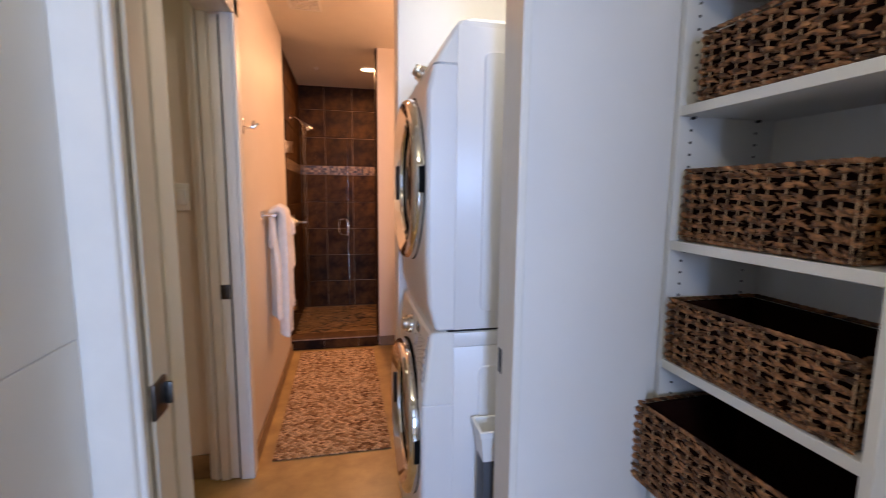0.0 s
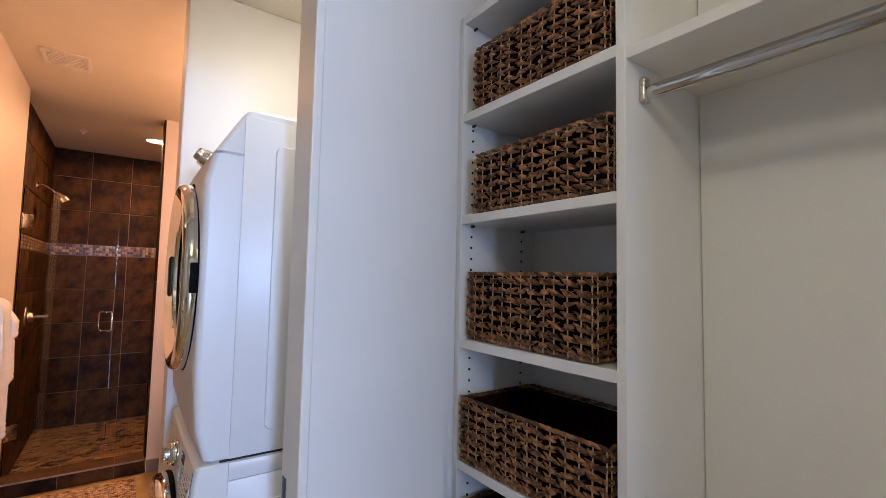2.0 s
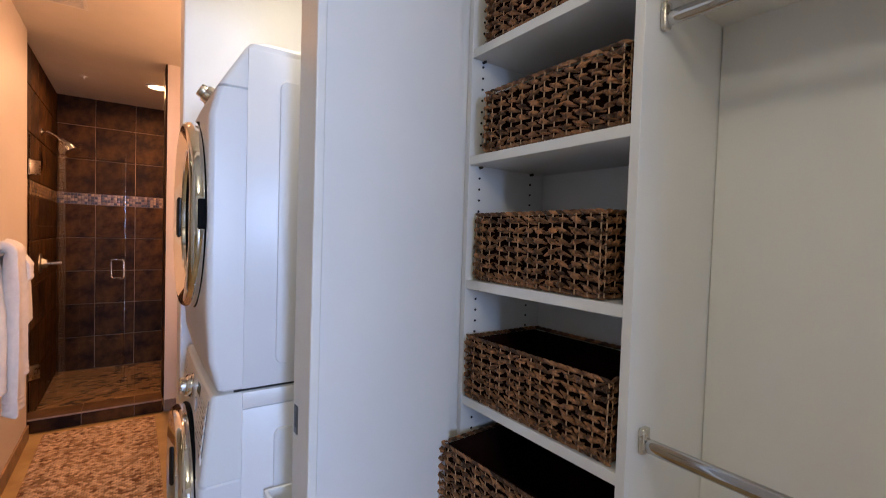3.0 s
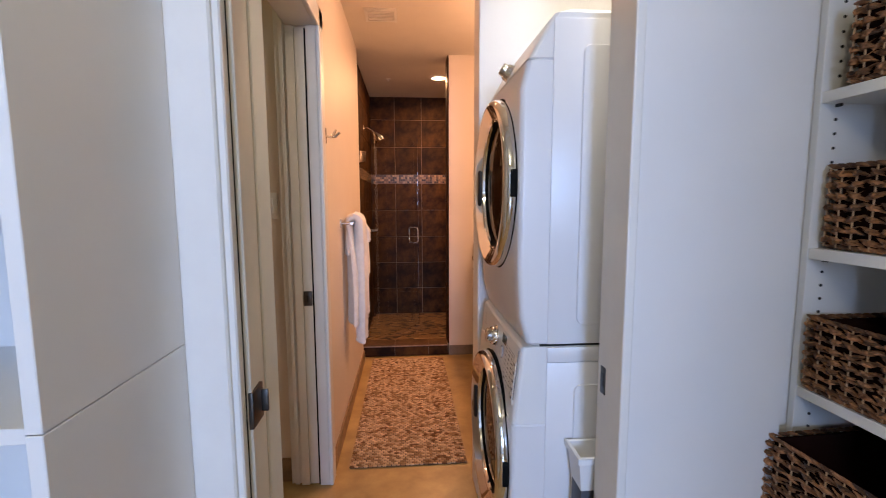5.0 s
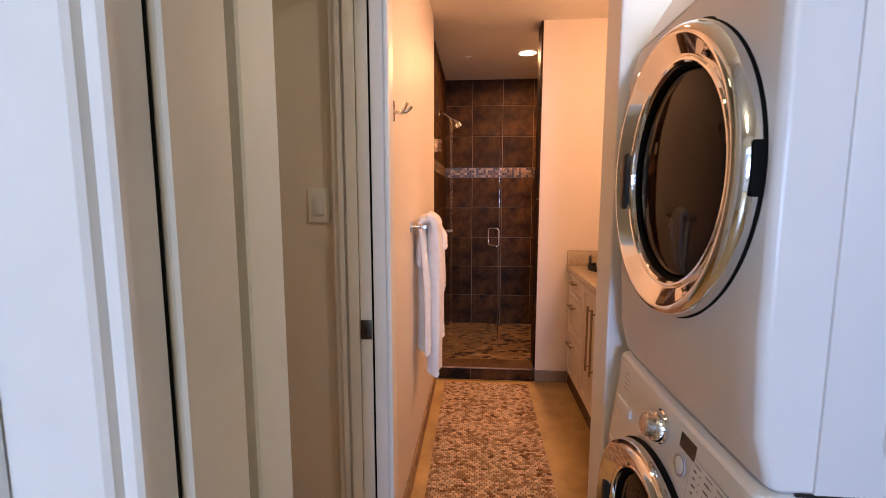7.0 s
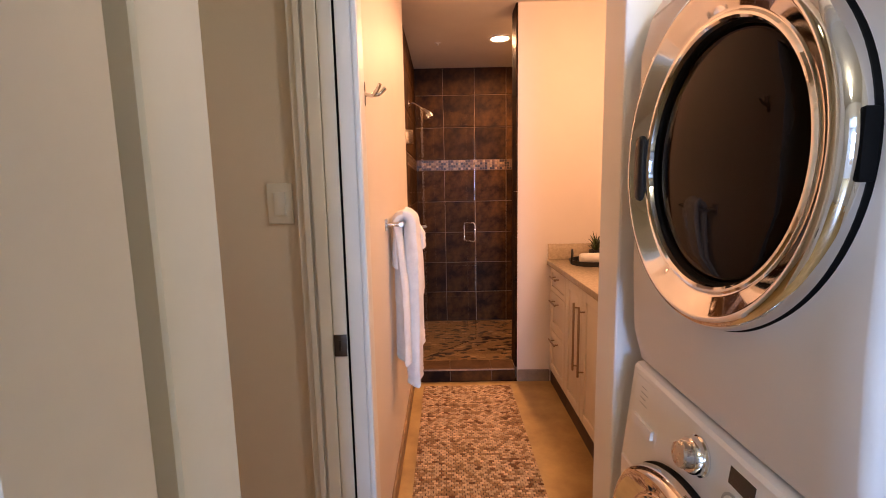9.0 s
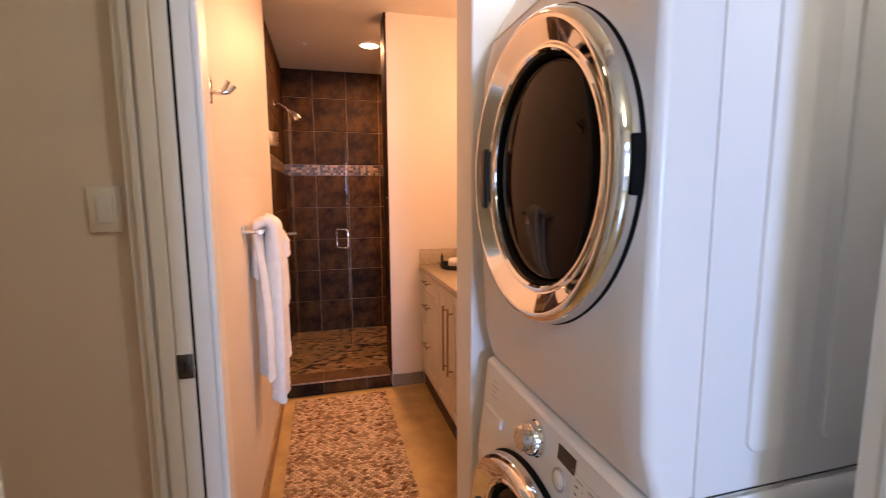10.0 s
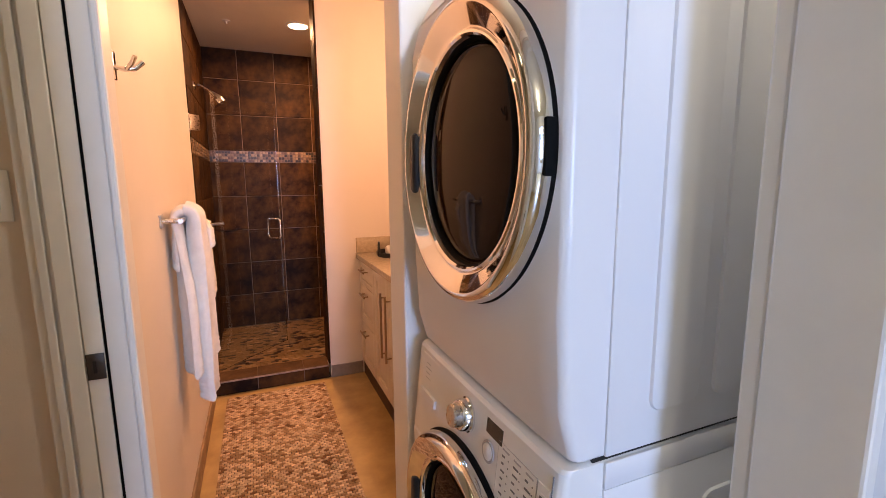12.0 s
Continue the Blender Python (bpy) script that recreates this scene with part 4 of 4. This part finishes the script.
# ---- woven baskets ----
def basket(x0, y0, y1, z0, height, depth, turn, seed, label):
    """A rectangular basket plaited from twisted leaves on thin uprights, over near-black panels that paint its inner
    shade.
    """
    rnd = random.Random(seed)
    w = y1 - y0
    ob = thing("woven_basket", label, "basket", (x0, (y0 + y1) / 2, z0), "woven baskets on shelves")
    cx, cy = x0, (y0 + y1) / 2
    t = 0.008
    zl, zh, xe = z0 + 0.004, z0 + height - 0.012, x0 + depth
    # walls and bottom in near-black, standing in for shade between the leaves
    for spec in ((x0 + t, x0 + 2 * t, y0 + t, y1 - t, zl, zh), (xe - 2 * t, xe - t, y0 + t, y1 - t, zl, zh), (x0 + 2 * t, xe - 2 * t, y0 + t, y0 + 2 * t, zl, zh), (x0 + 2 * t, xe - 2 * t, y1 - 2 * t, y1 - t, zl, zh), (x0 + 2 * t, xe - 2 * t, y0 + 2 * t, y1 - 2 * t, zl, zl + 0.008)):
        part("shade_panel", boxes(spec), BASKET_SHADE, ob)
    verts, faces = [], []
    leaf = ((0.0, 0.30), (0.2, 0.75), (0.5, 1.0), (0.8, 0.75), (1.0, 0.30))
    round_knot = ((0.0, 0.25), (0.12, 0.80), (0.5, 1.0), (0.88, 0.80), (1.0, 0.25))
    reed = ((0.0, 0.9), (0.25, 1.0), (0.5, 1.0), (0.75, 1.0), (1.0, 0.9))

    def strand(p, q, width, bulge, out, prof=leaf, twist=0.9):
        """A flattened leaf twist from p to q."""
        p, q, out = Vector(p), Vector(q), Vector(out)
        d = q - p
        side = d.cross(out).normalized()
        base = len(verts)
        for u, k in prof:
            c = p + d * u + out * bulge * (0.35 + 0.65 * k)
            tw = (u - 0.5) * twist
            s = side * math.cos(tw) + out * math.sin(tw)
            n2 = out * math.cos(tw) - side * math.sin(tw)
            for a, b in ((1, 0), (0.7, 0.45), (0, 0.62), (-0.7, 0.45), (-1, 0), (0, -0.5)):
                verts.append(c + s * width * k * a + n2 * width * k * b)
        for i in range(4):
            for k in range(6):
                faces.append((base + i * 6 + k, base + i * 6 + (k + 1) % 6, base + i * 6 + 6 + (k + 1) % 6, base + i * 6 + 6 + k))

    reeds = []
    sides = (((x0, y0), (x0, y1), (-1, 0, 0)), ((x0, y0), (x0 + depth, y0), (0, -1, 0)), ((x0 + depth, y1), (x0, y1), (0, 1, 0)), ((x0 + depth, y1), (x0 + depth, y0), (1, 0, 0)))
    for (ax, ay), (bx, by), out in sides:
        ln = math.hypot(bx - ax, by - ay)
        cols = max(3, round(ln / 0.037))
        rows = max(4, round(height / 0.0265))
        hh = (height - 0.02) / rows
        if out[1]:
            ay, by = ay - out[1] * 0.007, by - out[1] * 0.007
        along = Vector(((bx - ax) / ln, (by - ay) / ln, 0))
        for c in range(cols + 1):
            u = min(max(c / cols + rnd.uniform(-0.1, 0.1) / cols, 0.012), 0.988)
            px, py = ax + (bx - ax) * u, ay + (by - ay) * u
            sway = along * rnd.uniform(-0.004, 0.004)
            reeds.append(len(verts) // 30)
            strand((px, py, z0 + 0.004), (px + sway.x, py + sway.y, z0 + height - 0.01), 0.0021, 0.0075, out, reed, 0)
            for r in range(rows):
                p = Vector((px, py, z0 + 0.008 + hh * (r + 0.5))) + sway * (r / rows)
                half = 0.70 * ln / cols
                slope = 1 if rnd.random() < 0.72 else -1
                lift = hh * rnd.uniform(0.22, 0.50) * slope
                lo, hi = (half if c > 0 else 0.006), (half if c < cols else 0.006)
                # broad leaf passing behind the upright, torn fibres, and leaf twists knotted over it
                strand(p - along * lo + Vector((0, 0, -lift)), p + along * hi + Vector((0, 0, lift)), 0.0054 + rnd.uniform(-0.0014, 0.0016), 0.003 + rnd.uniform(-0.001, 0.003), out)
                strand(p - along * lo * 0.9 + Vector((0, 0, -lift * rnd.uniform(0.5, 1.2))), p + along * hi * 0.8 + Vector((0, 0, lift * rnd.uniform(0.3, 0.9))), 0.0020 + rnd.uniform(-0.0008, 0.001), 0.0075, out)
                if rnd.random() < 0.6:
                    strand(p - along * lo * 0.6 + Vector((0, 0, lift * rnd.uniform(0.5, 1.1))), p + along * hi * 0.6 + Vector((0, 0, -lift * rnd.uniform(0.2, 0.9))), 0.0019, 0.0070, out)
                for off in (0.0022, -0.0024):
                    tip = Vector((0, 0, hh * rnd.uniform(-0.10, 0.22)))
                    a0, a1 = min(lo, half) * rnd.uniform(0.40, 0.66), min(hi, half) * rnd.uniform(0.40, 0.66)
                    q = p + Vector((0, 0, off))
                    strand(q - along * a0 - tip, q + along * a1 + tip, 0.0044 + rnd.uniform(-0.0008, 0.0012), 0.0100 + rnd.uniform(-0.001, 0.0015), out, leaf, 0.7)
                k = hh * rnd.uniform(0.20, 0.30)
                lean = along * rnd.uniform(-0.004, 0.004)
                strand(p - lean + Vector((0, 0, -k)), p + lean + Vector((0, 0, k)), 0.0030 + rnd.uniform(-0.0006, 0.0008), 0.0125, out, round_knot, 0.5)
        # braided rim and foot
        steps = max(6, round(ln / 0.022))
        for zz, rr in ((z0 + height - 0.007, 0.0056), (z0 + 0.006, 0.0050)):
            for k in range(steps):
                u0, u1 = (k - 0.25) / steps, (k + 1.25) / steps
                strand((ax + (bx - ax) * u0, ay + (by - ay) * u0, zz - 0.004), (ax + (bx - ax) * u1, ay + (by - ay) * u1, zz + 0.004), rr, 0.003, out)
    me = bpy.data.meshes.new("weave")
    me.from_pydata([v - Vector(ob.location) for v in verts], [], faces)
    me.materials.append(WEAVE)
    me.materials.append(UPRIGHT)
    for first in reeds:
        for f in range(first * 24, first * 24 + 24):
            me.polygons[f].material_index = 1
    me.shade_smooth()
    wv = new("weave", me)
    wv.parent = ob
    ob.rotation_euler = (0, 0, radians(turn))
    return ob


basket(1.085, 0.612, 1.045, 1.872, 0.185, 0.275, 0, 1, "brown woven banana-leaf basket on upper shelf")
basket(1.085, 0.605, 1.040, 1.570, 0.172, 0.275, 0, 2, "brown woven banana-leaf basket on shelf")
basket(1.088, 0.640, 1.076, 1.215, 0.192, 0.27, -2, 3, "brown woven banana-leaf basket standing askew")
basket(1.080, 0.612, 1.076, 0.879, 0.180, 0.275, 1, 4, "open brown woven basket with dark inside")
basket(1.000, 0.582, 1.065, 0.547, 0.230, 0.34, 3, 5, "open brown woven basket sticking out of shelf")

# ---- closet: left-hand unit ----
LY, LBk = 0.646, 0.978
left = thing("shelf_unit", "white melamine shelf unit with open shelves", "shelving", (-0.7, 0.81, 0))
part("side_panel", box(bmesh.new(), -0.311, -0.291, LY, LBk, 0, 1.057, bevel=0.0012, segments=1), MELAMINE, left)
part("side_panel", box(bmesh.new(), -0.311, -0.291, LY, LBk, 1.0585, 2.17, bevel=0.0012, segments=1), MELAMINE, left)
part("side_panel", boxes((-1.20, -1.18, LY, LBk, 0, 2.17)), MELAMINE, left)
part("back_panel", boxes((-1.18, -0.311, LBk - 0.012, LBk, 0, 2.17)), MELAMINE, left)
for z in (0.10, 0.43, 0.76, 1.066, 1.328, 1.62, 1.92, 2.17):
    part("shelf", box(bmesh.new(), -1.18, -0.311, LY + 0.002, LBk - 0.012, z - 0.020, z, bevel=0.001, segments=1), MELAMINE, left)
